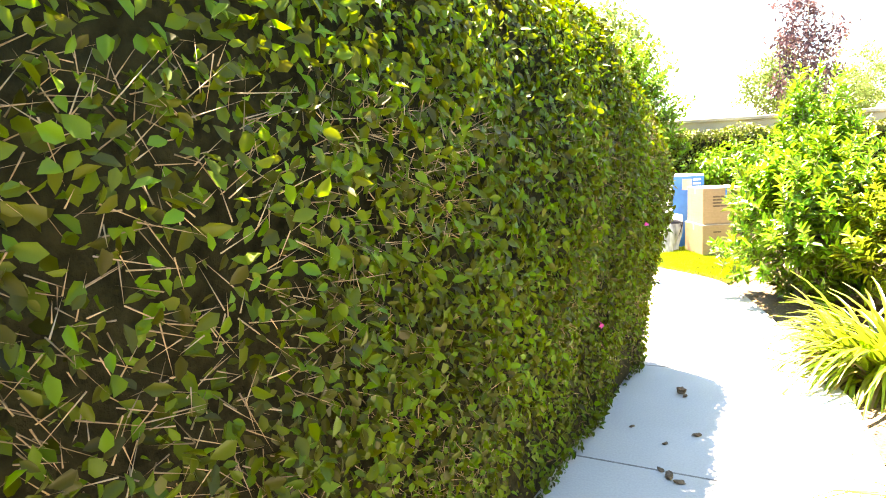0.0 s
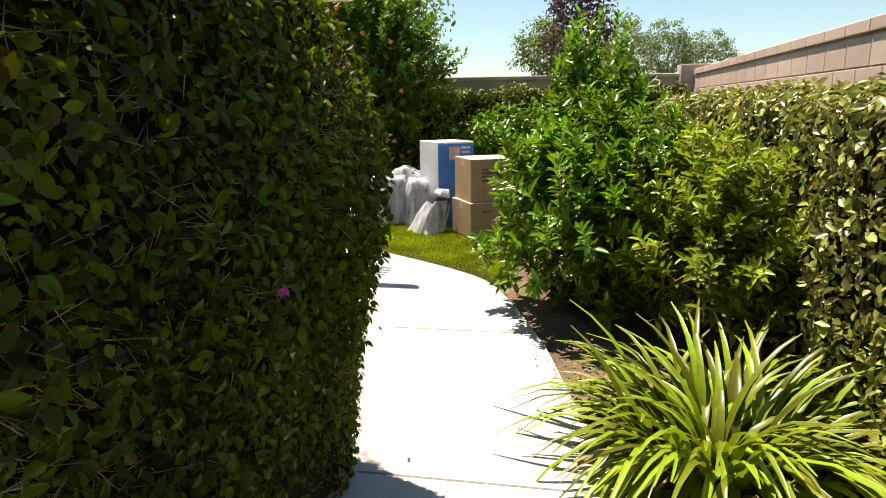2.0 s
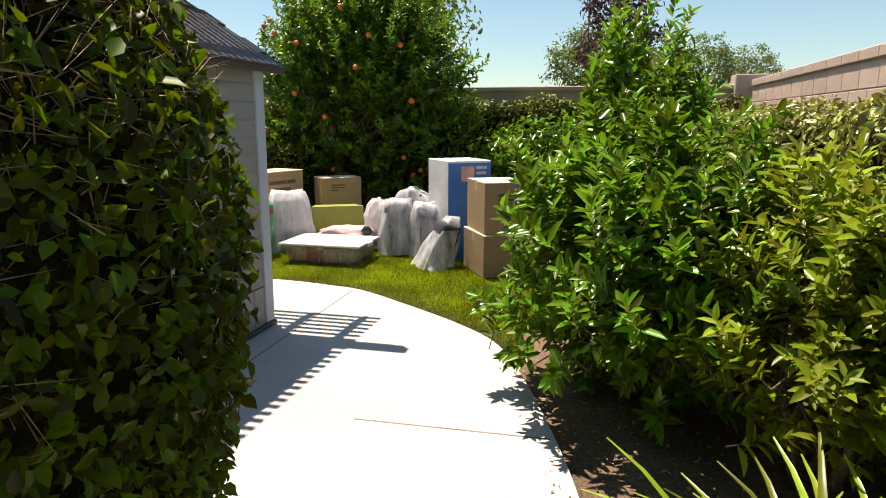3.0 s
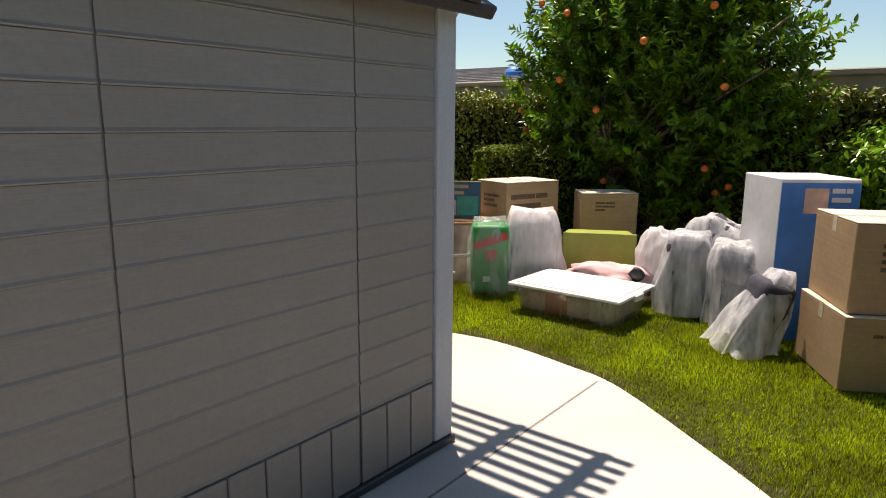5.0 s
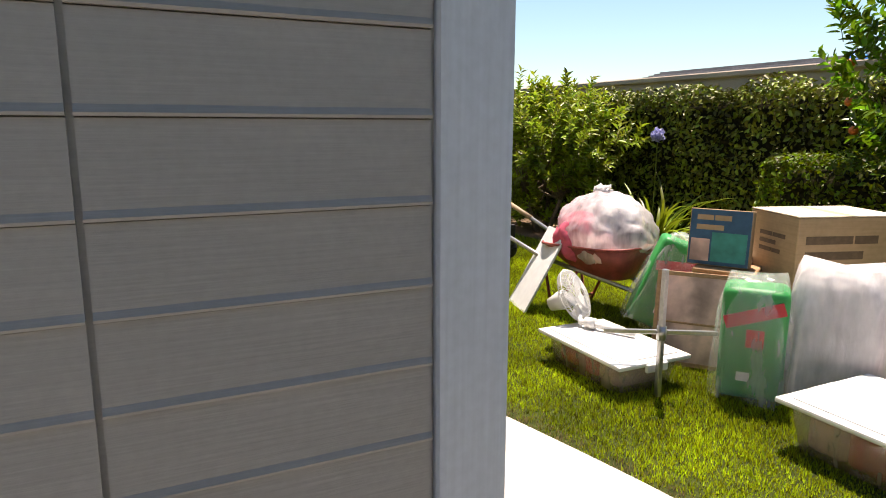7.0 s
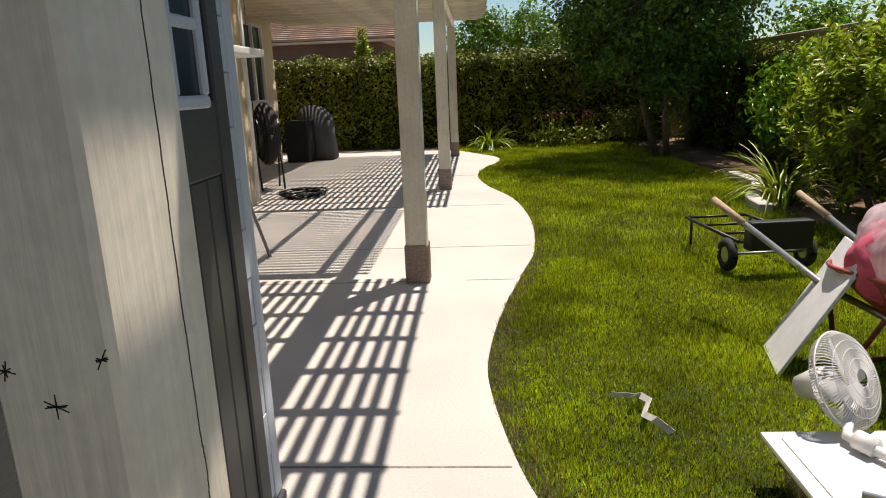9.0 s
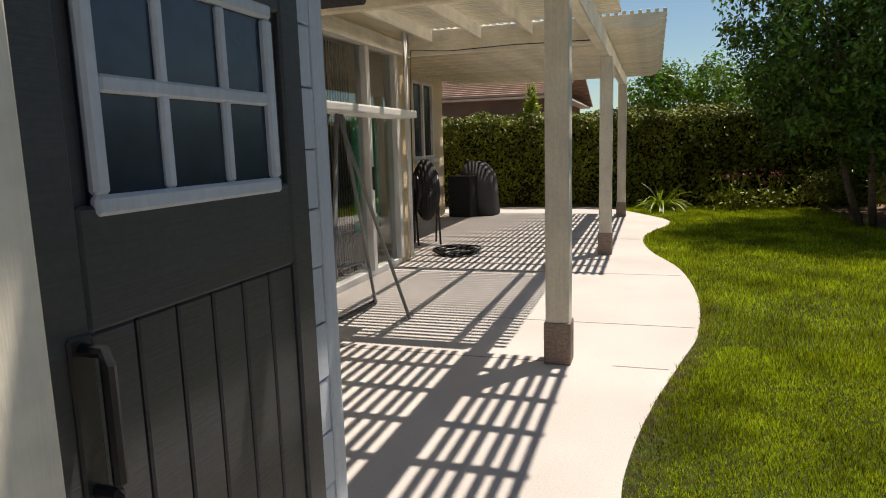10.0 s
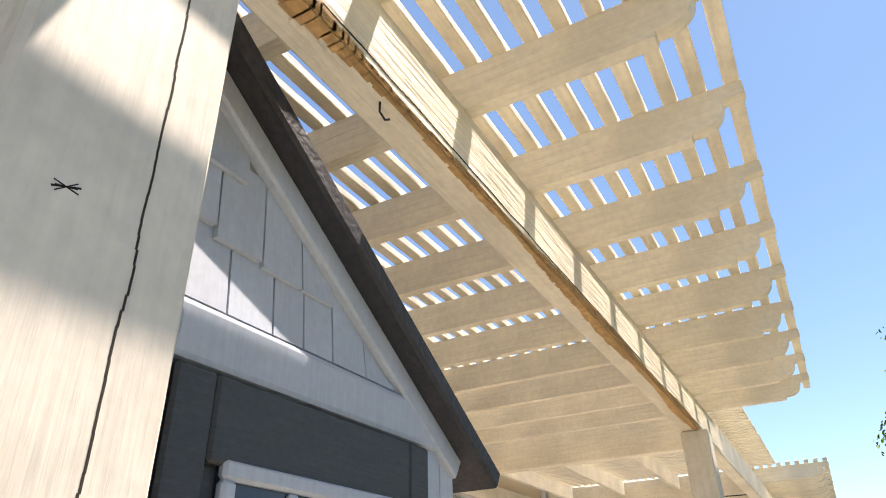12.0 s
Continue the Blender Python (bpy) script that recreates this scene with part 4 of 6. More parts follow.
# rake boards and roof
for s in (-1, 1):
    xe = XM + s * (SX1 - XM + 0.14)
    ze = RIDGE - slope * abs(xe - XM)
    d = Vector((xe - XM, 0, ze - RIDGE))
    ang = math.atan2(d.z, d.x)
    mm = Matrix.Translation((XM, 0, RIDGE)) @ Matrix.Rotation(-ang, 4, "Y")
    L = d.length
    part("rake_board", B((0.0, SY1 - 0.02, -0.095), (L - 0.12, SY1 + 0.016, -0.035), 0.006, mm), M["resinlight"], shed, "pale rake board under the roof edge") if s > 0 else \
        part("rake_board", B((0.0, SY1 - 0.02, 0.035), (L - 0.12, SY1 + 0.016, 0.095), 0.006, mm), M["resinlight"], shed, "pale rake board under the roof edge")
    if s > 0:
        roof = part("roof", B((0, SY0 - 0.06, -0.035), (L, SY1 + 0.07, 0.02), 0.008, mm), M["roofresin"], shed, "charcoal moulded shingle roof")
    else:
        roof = part("roof", B((0, SY0 - 0.06, -0.02), (L, SY1 + 0.07, 0.035), 0.008, mm), M["roofresin"], shed, "charcoal moulded shingle roof")
    up = 1 if s > 0 else -1
    for r in range(8):
        for q in range(14):
            y0 = SY0 - 0.05 + q * 0.165 + (0.05 if r % 2 else 0)
            if y0 + 0.15 > SY1 + 0.08:
                continue
            x0 = 0.02 + r * (L - 0.03) / 8
            lo, hi = (x0, y0, 0.02), (x0 + (L - 0.03) / 8 + 0.015, y0 + 0.158, 0.034)
            if up < 0:
                lo, hi = (lo[0], lo[1], -0.034), (hi[0], hi[1], -0.02)
            if s > 0 or r > 4:
                part("roof_shingle", B(lo, hi, 0, mm), M["roofresin"], roof)
# doors
for side, x0, x1 in ((1, -3.195, -2.432), (-1, -2.426, -1.663)):
    dr = part("door", B((x0, SY1 - 0.03, 0.04), (x1, SY1 + 0.004, 1.848), 0.006), M["resindark"], shed, "dark olive-grey resin door with a six-pane window, closed")
    st = M["resindark"]
    y1 = SY1 + 0.022
    part("stile", B((x0, SY1, 0.045), (x0 + 0.085, y1, 1.845), 0.006), st, dr)
    part("stile", B((x1 - 0.085, SY1, 0.045), (x1, y1, 1.845), 0.006), st, dr)
    part("rail", B((x0 + 0.086, SY1, 1.705), (x1 - 0.086, y1, 1.845), 0.006), st, dr)
    part("rail", B((x0 + 0.086, SY1, 1.145), (x1 - 0.086, y1 - 0.002, 1.335), 0.006), st, dr)
    n = 6
    w = (x1 - x0 - 0.172) / n
    for i in range(n):
        part("plank", B((x0 + 0.086 + i * w + 0.003, SY1, 0.05), (x0 + 0.086 + (i + 1) * w - 0.003, y1 - 0.008, 1.143), 0.004), st, dr)
    wx0, wx1, wz0, wz1 = x0 + 0.122, x1 - 0.12 if side > 0 else x1 - 0.07, 1.317, 1.716
    if side < 0:
        wx0 = x0 + 0.14
    wf = part("door_window", B((wx0, SY1 + 0.002, wz0), (wx1, SY1 + 0.012, wz1)), M["tint"], dr, "dark tinted panes")
    f = 0.032
    for lo, hi in (((wx0, wz0), (wx1, wz0 + f)), ((wx0, wz1 - f), (wx1, wz1)), ((wx0, wz0 + f), (wx0 + f, wz1 - f)), ((wx1 - f, wz0 + f), (wx1, wz1 - f))):
        part("window_frame", B((lo[0], SY1 + 0.004, lo[1]), (hi[0], SY1 + 0.026, hi[1]), 0.006), M["resinlight"], wf, "pale blue-grey window frame")
    zc = (wz0 + wz1) / 2
    part("glazing_bar", B((wx0 + f, SY1 + 0.006, zc - 0.014), (wx1 - f, SY1 + 0.024, zc + 0.014), 0.005), M["resinlight"], wf)
    for i in (1, 2):
        xc = wx0 + (wx1 - wx0) * i / 3
        part("glazing_bar", B((xc - 0.012, SY1 + 0.005, wz0 + f), (xc + 0.012, SY1 + 0.022, wz1 - f), 0.005), M["resinlight"], wf)
    hx = x1 - 0.06 if side > 0 else x0 + 0.06
    hb = T([(hx, y1 - 0.002, 1.13), (hx, y1 + 0.045, 1.13), (hx, y1 + 0.05, 1.11), (hx, y1 + 0.05, 0.93), (hx, y1 + 0.045, 0.91), (hx, y1 - 0.002, 0.91)], 0.011, 8)
    box(hb, (hx - 0.022, y1 - 0.003, 0.89), (hx + 0.022, y1 + 0.006, 1.15), 0.004)
    part("handle", hb, M["black"], dr, "black pull handle", smooth=False)
part("badge", B((-2.43, SY1 + 0.012, 1.885), (-2.345, SY1 + 0.017, 1.93), 0.004), M["resinlight"], shed, "small oval maker's plate with plain bars")
bars(shed, "badge_bar", Matrix.Translation((-2.353, SY1 + 0.0172, 1.913)) @ Matrix.Rotation(math.pi, 4, "Z") @ Matrix.Rotation(math.pi / 2, 4, "X"), [[3, 2]], 0.012, 0.012, M["black"])


# ---- hedges and plants ----
def HEDGE_TOP(y):
    return 1 - 0.15 * np.clip((y - 2.1) / 1.3, 0, 1)


def HEDGE_WAIST(y, z):
    """How far the long face stands out or in: narrow foot, full waist, sloping shoulder towards the end."""
    plain = np.interp(z, [0.0, 0.5, 1.1, 1.5, 1.75, 2.1], [-0.15, -0.05, 0.06, 0.05, 0.0, -0.06])
    end = np.interp(z, [0.0, 0.5, 1.0, 1.35, 1.75, 2.1], [-0.15, -0.05, 0.05, 0.03, -0.09, -0.22])
    f = np.clip((y - 2.6) / 0.6, 0, 1)
    return plain * (1 - f) + end * f


def HEDGE_BARE(y, z):
    """Share of leaves that the browned stretch of the hedge has lost."""
    return 0.5 * np.exp(-((y + 0.75) / 0.42) ** 2) * np.interp(z, [0.2, 0.7, 1.6, 2.0], [0.4, 1, 1, 0.3])


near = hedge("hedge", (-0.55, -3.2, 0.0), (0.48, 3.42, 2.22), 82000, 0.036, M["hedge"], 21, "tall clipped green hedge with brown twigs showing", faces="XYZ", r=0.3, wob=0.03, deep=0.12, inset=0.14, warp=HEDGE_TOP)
rng = np.random.default_rng(22)
p, n = on_box((-0.5, -3.0, 0.05), (0.47, 3.40, 1.75), 30000, rng, 0.2, "XY", 0.03, 0.08)
patch = np.sin(p[:, 1] * 4.3 + 1.1) + np.sin(p[:, 2] * 5.1 - p[:, 1] * 2.2) + 0.5 * np.sin(p[:, 1] * 11 + p[:, 2] * 9)
bare = rng.uniform(size=len(p)) < np.clip(0.10 + 0.25 * patch, 0.05, 0.6) + 0.6 * HEDGE_BARE(p[:, 1], p[:, 2])
p, n = p[bare], n[bare]
p[:, 0] += n[:, 0].clip(0, 1) * HEDGE_WAIST(p[:, 1], p[:, 2])
twigs("twig", p, n, 0.085, 0.0015, M["twig"], near, rng, "dry brown twig ends")
p, n = on_box((-0.5, 1.5, 0.25), (0.5, 3.48, 1.7), 5, np.random.default_rng(31), 0.2, "XY", 0.03, 0.0)
p[:, 0] += n[:, 0].clip(0, 1) * HEDGE_WAIST(p[:, 1], p[:, 2])
leaves("blossom", np.repeat(p + n * 0.02, 7, 0), np.repeat(n, 7, 0), 0.02, M["pinkflower"], near, rng, "single magenta blossoms", slim=0.8)
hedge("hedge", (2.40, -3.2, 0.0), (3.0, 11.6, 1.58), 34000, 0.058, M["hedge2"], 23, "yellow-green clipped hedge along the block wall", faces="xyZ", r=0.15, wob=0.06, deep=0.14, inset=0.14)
hedge("hedge", (-16.6, 11.55, 0.0), (2.9, 12.2, 1.78), 60000, 0.06, M["vine"], 24, "dark vine-covered hedge in front of the garden wall", faces="xyZ", r=0.15, wob=0.09, deep=0.2, inset=0.17)
hedge("hedge", (-17.4, -3, 0.0), (-16.25, 11.5, 2.0), 52000, 0.075, M["vine"], 25, "tall dark hedge at the end of the patio", faces="XyZ", r=0.2, wob=0.1, deep=0.2, inset=0.17, undercut=0.38)
hedge("clipped_shrub", (-3.95, 10.25, 0.0), (-2.75, 11.0, 1.14), 9000, 0.042, M["hedge"], 26, "low shrub clipped to a box shape", faces="xXyYZ", r=0.14, wob=0.03, deep=0.07, category="shrub")

# citrus shrub beside the walk
shrub("citrus_shrub", (1.40, 5.65, -0.03), (0, 0, 0.84), (0.86, 0.95, 0.84), 520, 26, 0.115, M["citrus"], 41, "glossy green citrus shrub beside the concrete walk", inner=0.12)
shrub("citrus_shrub", (1.34, 6.6, -0.03), (0.05, 0.1, 1.32), (0.55, 0.55, 0.98), 170, 26, 0.11, M["citrus"], 42, "upright citrus shrub with tall shoots", reach=0.55, up=1.7, inner=0.3, foot_h=0.7)
shrub("citrus_shrub", (2.06, 4.9, -0.03), (0.05, 0, 0.80), (0.58, 0.75, 0.60), 220, 24, 0.105, M["citrusyoung"], 43, "smaller yellow-green citrus shrub against the hedge", inner=0.2)


def strap_clump(at, count, length, width, seed, label, dead=16, lean=1.9, spread=0.16):
    rng = np.random.default_rng(seed)
    c = thing("strap_leaf_plant", at, 0, label, "plant")
    r = spread * rng.uniform(size=count) ** 0.5
    a = rng.uniform(0, 2 * math.pi, count)
    feet = np.stack([r * np.cos(a), r * np.sin(a), np.zeros(count)], 1)
    ribbons("leaves", feet, a + rng.normal(size=count) * 0.5, length, lean, width, M["strap"], c, rng)
    a = rng.uniform(0, 2 * math.pi, dead)
    feet = np.stack([spread * np.cos(a), spread * np.sin(a), np.zeros(dead)], 1)
    ribbons("dead_leaves", feet, a, length * 0.55, 2.3, width * 0.8, M["straw"], c, rng, label="withered straw-coloured leaves")
    return c


strap_clump((1.86, 3.55, -0.03), 470, 0.68, 0.020, 51, "arching yellow-green strap-leaved clump on bare soil", 150, lean=2.0, spread=0.36)
strap_clump((1.95, 1.35, -0.03), 120, 0.62, 0.014, 53, "small strap-leaved clump beside the walk", 14)
ag = strap_clump((-5.75, 10.95, -0.03), 170, 1.0, 0.022, 54, "strap-leaved clump with a pale lilac flower head", 8, spread=0.3)
rng = np.random.default_rng(55)
for dx, dy, h in ((-0.30, 0.30, 1.27),):
    st = part("flower_stem", T([(dx * 0.3, dy * 0.3, 0.0), (dx * 0.8, dy * 0.8, h * 0.6), (dx, dy, h)], 0.006, 6), M["strap"], ag, "green flower stem")
    u = unit(rng.normal(size=(90, 3)))
    leaves("flower_head", u * 0.05 + np.array([dx, dy, h]), u, 0.07, M["lilac"], st, rng, "pale lilac flower ball", slim=0.45, wild=0.2, droop=0)
strap_clump((-8.6, 10.3, -0.03), 110, 0.8, 0.014, 56, "grassy clump beside the bed edging", 4, lean=1.7)
strap_clump((-15.7, 7.3, -0.03), 90, 0.7, 0.02, 57, "low green clump at the end of the lawn", 4)
shrub("citrus_shrub", (-7.5, 10.75, -0.03), (0, 0, 1.12), (1.4, 0.85, 0.92), 420, 24, 0.11, M["citrusyoung"], 44, "large leafy citrus shrub behind the lawn", reach=0.4, slim=0.42, inner=0.2, trunk_r=0.04)
# orange tree with fruit
orange = shrub("orange_tree", (-2.3, 11.1, -0.03), (0.1, 0, 2.05), (1.66, 1.05, 1.72), 1500, 24, 0.105, M["citrus"], 45, "dense dark green orange tree with ripe fruit", "tree", stems=2, trunk_r=0.09, reach=0.45, slim=0.44, up=0.6, inner=0.2, foot_h=0.9)
fr = random.Random(9)
fm = bmesh.new()
bmesh.ops.create_icosphere(fm, subdivisions=2, radius=0.036)
fruit = bpy.data.meshes.new("fruit")
fm.to_mesh(fruit)
fm.free()
fruit.materials.append(M["orange"])
fruit.shade_smooth()
for i in range(20):
    a, e = fr.uniform(math.pi, 2 * math.pi), fr.uniform(-0.95, 0.7)
    ce = math.sqrt(1 - e * e)
    piece("fruit", fruit, orange, pose(0.1 + 1.62 * ce * math.cos(a), 1.0 * ce * math.sin(a), 2.05 + 1.5 * e))
tree("orange_tree", (0.3, 11.2, -0.03), 0.6, (0, 0, 0.95), (1.0, 0.5, 0.6), 90, 50, 0.09, M["citrus"], 46, "low green citrus tree against the hedge", "tree", 0.05, 5, 0.42, 0.3, shell=0.3)
tree("plum_tree", (1.25, 11.2, -0.03), 1.6, (0, 0, 3.05), (0.6, 0.5, 1.25), 110, 26, 0.07, M["purple"], 47, "slim purple-leaved plum tree with several stems", "tree", 0.03, 6, 0.5, 0.2, stems=3, shell=0.2)
# flowering tree and dark trees at the west end
tree("crape_myrtle", (-13.2, 10.3, -0.03), 1.3, (0.1, -0.35, 3.1), (2.0, 1.85, 2.3), 700, 56, 0.085, M["myrtle"], 48, "airy green flowering tree over the lawn", "tree", 0.06, 8, 0.5, 0.3, stems=4, shell=0.3)
tree("dark_tree", (-14.8, 11.2, -0.03), 0.9, (0, 0, 2.5), (1.9, 1.1, 2.1), 330, 46, 0.09, M["citrus"], 49, "dark green tree in the corner of the garden", "tree", 0.08, 6, 0.5, 0.36, shell=0.3)
tree("dark_shrub", (-10.2, 11.4, -0.03), 0.5, (0, 0, 1.0), (1.3, 0.6, 0.75), 160, 46, 0.09, M["citrus"], 50, "dark green shrub against the garden wall", "shrub", 0.08, 6, 0.5, 0.34, shell=0.3)
for i, (x, y, mat, lab) in enumerate(((-15.6, 8.6, "redflower", "low plant with red flower spikes, coloured darker as in shade"), (-15.7, 9.3, "redflower", "low plant with red flower spikes, coloured darker as in shade"))):
    rng = np.random.default_rng(60 + i)
    c = thing("flowering_plant", (x, y, -0.03), 0, lab, "plant")
    q = rng.normal(size=(300, 3)) * np.array([0.25, 0.25, 0.12]) + np.array([0, 0, 0.25])
    q[:, 2] = np.maximum(q[:, 2], 0.02)
    leaves("foliage", q, rng.normal(size=(300, 3)), 0.09, M["vine"], c, rng)
    q = rng.normal(size=(60, 3)) * np.array([0.2, 0.2, 0.08]) + np.array([0, 0, 0.68])
    tagged(leaves("flower", q, rng.normal(size=(60, 3)), 0.05, M[mat], c, rng), kind="stuff")
    sm = bmesh.new()
    for j in range(10):
        tube(sm, [(0.05 * math.cos(j), 0.05 * math.sin(j), 0), (0.28 * math.cos(j), 0.28 * math.sin(j), 0.7)], 0.006, 5)
    tagged(part("stem", sm, M["strap"], c), kind="stuff")
tree("round_shrub", (-15.3, 10.2, -0.03), 0.2, (0, 0, 0.45), (0.55, 0.5, 0.42), 60, 46, 0.05, M["vine"], 61, "low rounded dark shrub", "shrub", 0.02, 4, 0.5, 0.18, shell=0.3)
shrub("climbing_plant", (-16.95, 4.5, -0.03), (0, 0, 2.2), (0.2, 0.22, 0.6), 34, 20, 0.12, M["citrusyoung"], 62, "slender green shoots rising above the end hedge", "plant", stems=2, trunk_r=0.02, reach=0.5, up=2.0, foot_h=1.6)
# curved edging
ed = bmesh.new()
line = smooth_line([(-10.4, 10.45), (-9.6, 10.42), (-9.0, 10.2), (-8.5, 9.95), (-8.0, 9.88)], 5)
for a, b in zip(line, line[1:]):
    d = Vector((b[0] - a[0], b[1] - a[1], 0))
    box(ed, (0, -0.07, -0.05), (d.length + 0.01, 0.07, 0.09), 0.01, Matrix.Translation((*a, 0)) @ Matrix.Rotation(math.atan2(d.y, d.x), 4, "Z"))
tagged(part("bed_edging", ed, M["concrete"]), "pale curved concrete bed edging", "edging", kind="structure")

# ---- beyond the walls ----
for i, (x, y, h, rx, mat, lab) in enumerate(((-4.5, 19, 6.2, 2.3, "farleaf", "broad grey-green tree behind the garden wall"), (-7.8, 24, 6.0, 2.4, "farleaf", "broad grey-green tree behind the garden wall"),
                                              (0.0, 34, 6.0, 1.6, "farleaf", "distant rounded green tree"), (4.2, 48, 7.6, 2.2, "farleaf", "distant tree with open crown"), (7.4, 50, 7.2, 1.9, "farleaf", "distant tree with open crown"),
                                              (10.4, 52, 6.8, 2.0, "farleaf", "distant tree with open crown"), (3.0, 42, 5.6, 2.0, "farleaf", "distant rounded green tree"),
                                              (-34, 9.6, 5.2, 1.3, "citrus", "distant rounded green tree"), (-33.5, 7.2, 5.0, 1.25, "citrus", "distant rounded green tree"), (-36, 12.0, 5.0, 1.5, "citrus", "distant rounded green tree"), (-22, 17, 3.4, 1.3, "citrus", "dark tree beyond the garden wall"))):
    tree("far_tree", (x, y, -0.03), h * 0.35, (0, 0, h * 0.66), (rx, rx, h * 0.34), 110, 46, 0.16, M[mat], 70 + i, lab, "tree", 0.14, 5, 0.5, 0.55, shell=0.3, group="trees beyond the walls")


def neighbour(at, turn, size, wall_h, rise, roofmat, label, wallmat="plaster"):
    h = thing("neighbour_house", at, turn, label, "house")
    L, D = size
    part("wall", B((-L / 2, -D / 2, 0), (L / 2, D / 2, wall_h)), M[wallmat], h)
    roof = part("roof", B((-L / 2 - 0.4, -D / 2 - 0.4, wall_h - 0.2), (L / 2 + 0.4, D / 2 + 0.4, wall_h - 0.14)), M["whiteframe"], h, "pale eaves")
    rows = 16
    for s in (-1, 1):
        for r in range(rows):
            f0, f1 = r / rows, (r + 1) / rows
            y0, y1 = s * (D / 2 + 0.5) * (1 - f0), s * (D / 2 + 0.5) * (1 - f1)
            z0, z1 = wall_h - 0.1 + rise * f0, wall_h - 0.1 + rise * f1
            bm = bmesh.new()
            q = [(-L / 2 - 0.5, y0, z0 + 0.05), (L / 2 + 0.5, y0, z0 + 0.05), (L / 2 + 0.5, y1, z1), (-L / 2 - 0.5, y1, z1)]
            low = [bm.verts.new((x, y, z - 0.08)) for x, y, z in q]
            top = [bm.verts.new(p) for p in q]
            bm.faces.new(low[::-1])
            bm.faces.new(top)
            for i in range(4):
                bm.faces.new((low[i], low[(i + 1) % 4], top[(i + 1) % 4], top[i]))
            part("tile_course", bm, M[roofmat], roof, "course of roof tiles")
    return h, roof


nh, roof = neighbour((-14, 27, -0.03), 0, (16, 9), 2.4, 1.3, "tile", "neighbouring house with a grey tiled roof")
vent = bmesh.new()
bmesh.ops.create_uvsphere(vent, u_segments=14, v_segments=8, radius=0.34)
for v in vent.verts:
    v.co.z = max(v.co.z, 0) * 0.9 + 2.95
    v.co += Vector((2.2, -3.6, 0))
# Sky reflected on the shiny vent is put in as plain blue
part("roof_vent", vent, M["blue"], roof, "rounded roof vent, sky reflection put in as blue")
nh, roof = neighbour((-27, -1.4, -0.03), 90, (11, 8), 3.0, 1.3, "clay", "neighbouring house with brown wall and clay tile roof", "brownwall")


# ---- goods set out on the lawn ----
def carton(name, at, turn, size, label, mat="card", flap=True, tape=True, print_rows=None, category="box"):
    """Closed cardboard box with flap seam, tape and printed bars; origin at its foot."""
    w, d, h = size
    c = thing(name, at, turn, label, category)
    part("body", B((-w / 2, -d / 2, 0), (w / 2, d / 2, h - 0.006), 0.006), M[mat], c)
    for s in (-1, 1):
        part("flap", B((-w / 2, 0.002 if s > 0 else -d / 2, h - 0.006), (w / 2, d / 2 if s > 0 else -0.002, h), 0.002), M["cardtop" if mat == "card" else mat], c)
    if tape:
        part("tape", B((-w / 2 - 0.001, -0.028, h - 0.0005), (w / 2 + 0.001, 0.028, h + 0.0012)), M["tape"], c, "clear parcel tape")
        part("tape", B((-w / 2 - 0.0015, -0.028, h - 0.09), (-w / 2 + 0.0005, 0.028, h)), M["tape"], c)
    if print_rows:
        bars(c, "print", Matrix.Translation((-w * 0.26, -d / 2 - 0.0002, h * 0.78)) @ Matrix.Rotation(math.pi / 2, 4, "X"), print_rows, w * 0.085, h * 0.045, M["print"])
    return c


ROWS = [[2, 1, 2], [1, 3], [3, 2, 1], [2, 2]]
carton("cardboard_box", (0.20, 8.52, 0), 30, (0.60, 0.62, 0.41), "large brown cardboard box on the lawn under another box", print_rows=[[1, 1]])
upper = carton("cardboard_box", (0.20, 8.54, 0.413), 28, (0.56, 0.58, 0.49), "large brown cardboard box with faded print, stacked on another", print_rows=ROWS)
part("blue_strap", B((0.02, -0.292, 0.3), (0.04, -0.2905, 0.49)), M["blue"], upper, "short blue tape strip")
bx = thing("appliance_box", (-0.38, 9.16, 0), 36.9, "tall white and blue printed appliance box standing on the lawn", "box")
part("body", B((-0.25, -0.275, 0), (0.25, 0.275, 1.06), 0.006), M["whitecard"], bx)
part("blue_face", B((-0.247, -0.278, 0.0), (0.247, -0.275, 1.035)), M["blue"], bx, "blue printed front")
part("picture_patch", B((-0.10, -0.2795, 0.84), (0.05, -0.278, 1.0)), M["picture"], bx, "small printed picture")
bars(bx, "print", Matrix.Translation((0.07, -0.2785, 1.0)) @ Matrix.Rotation(math.pi / 2, 4, "X"), [[2, 1], [3]], 0.04, 0.03, M["whitecard"])
cb = carton("moving_box", (-2.79, 9.46, 0.34), -18, (0.44, 0.62, 0.53), "wide brown cardboard box with dark handle print, standing on a crate", print_rows=[[3, 3], [4], [3, 2]])
bars(cb, "print", Matrix.Translation((0.2202, -0.26, 0.42)) @ Matrix.Rotation(math.pi / 2, 4, "Z") @ Matrix.Rotation(math.pi / 2, 4, "X"), [[4, 2], [5], [4, 2]], 0.07, 0.045, M["print"])
cr = thing("wooden_crate", (-2.76, 9.46, 0), -18, "low dark wooden crate under a cardboard box", "crate")
for i in range(3):
    for s in (-1, 1):
        part("board", B((-0.22, s * 0.35 - 0.01, 0.02 + i * 0.11), (0.22, s * 0.35 + 0.01, 0.115 + i * 0.11), 0.003), M["oak"], cr)
        part("board", B((s * 0.22 - 0.01, -0.338, 0.02 + i * 0.11), (s * 0.22 + 0.01, 0.338, 0.115 + i * 0.11), 0.003), M["oak"], cr)
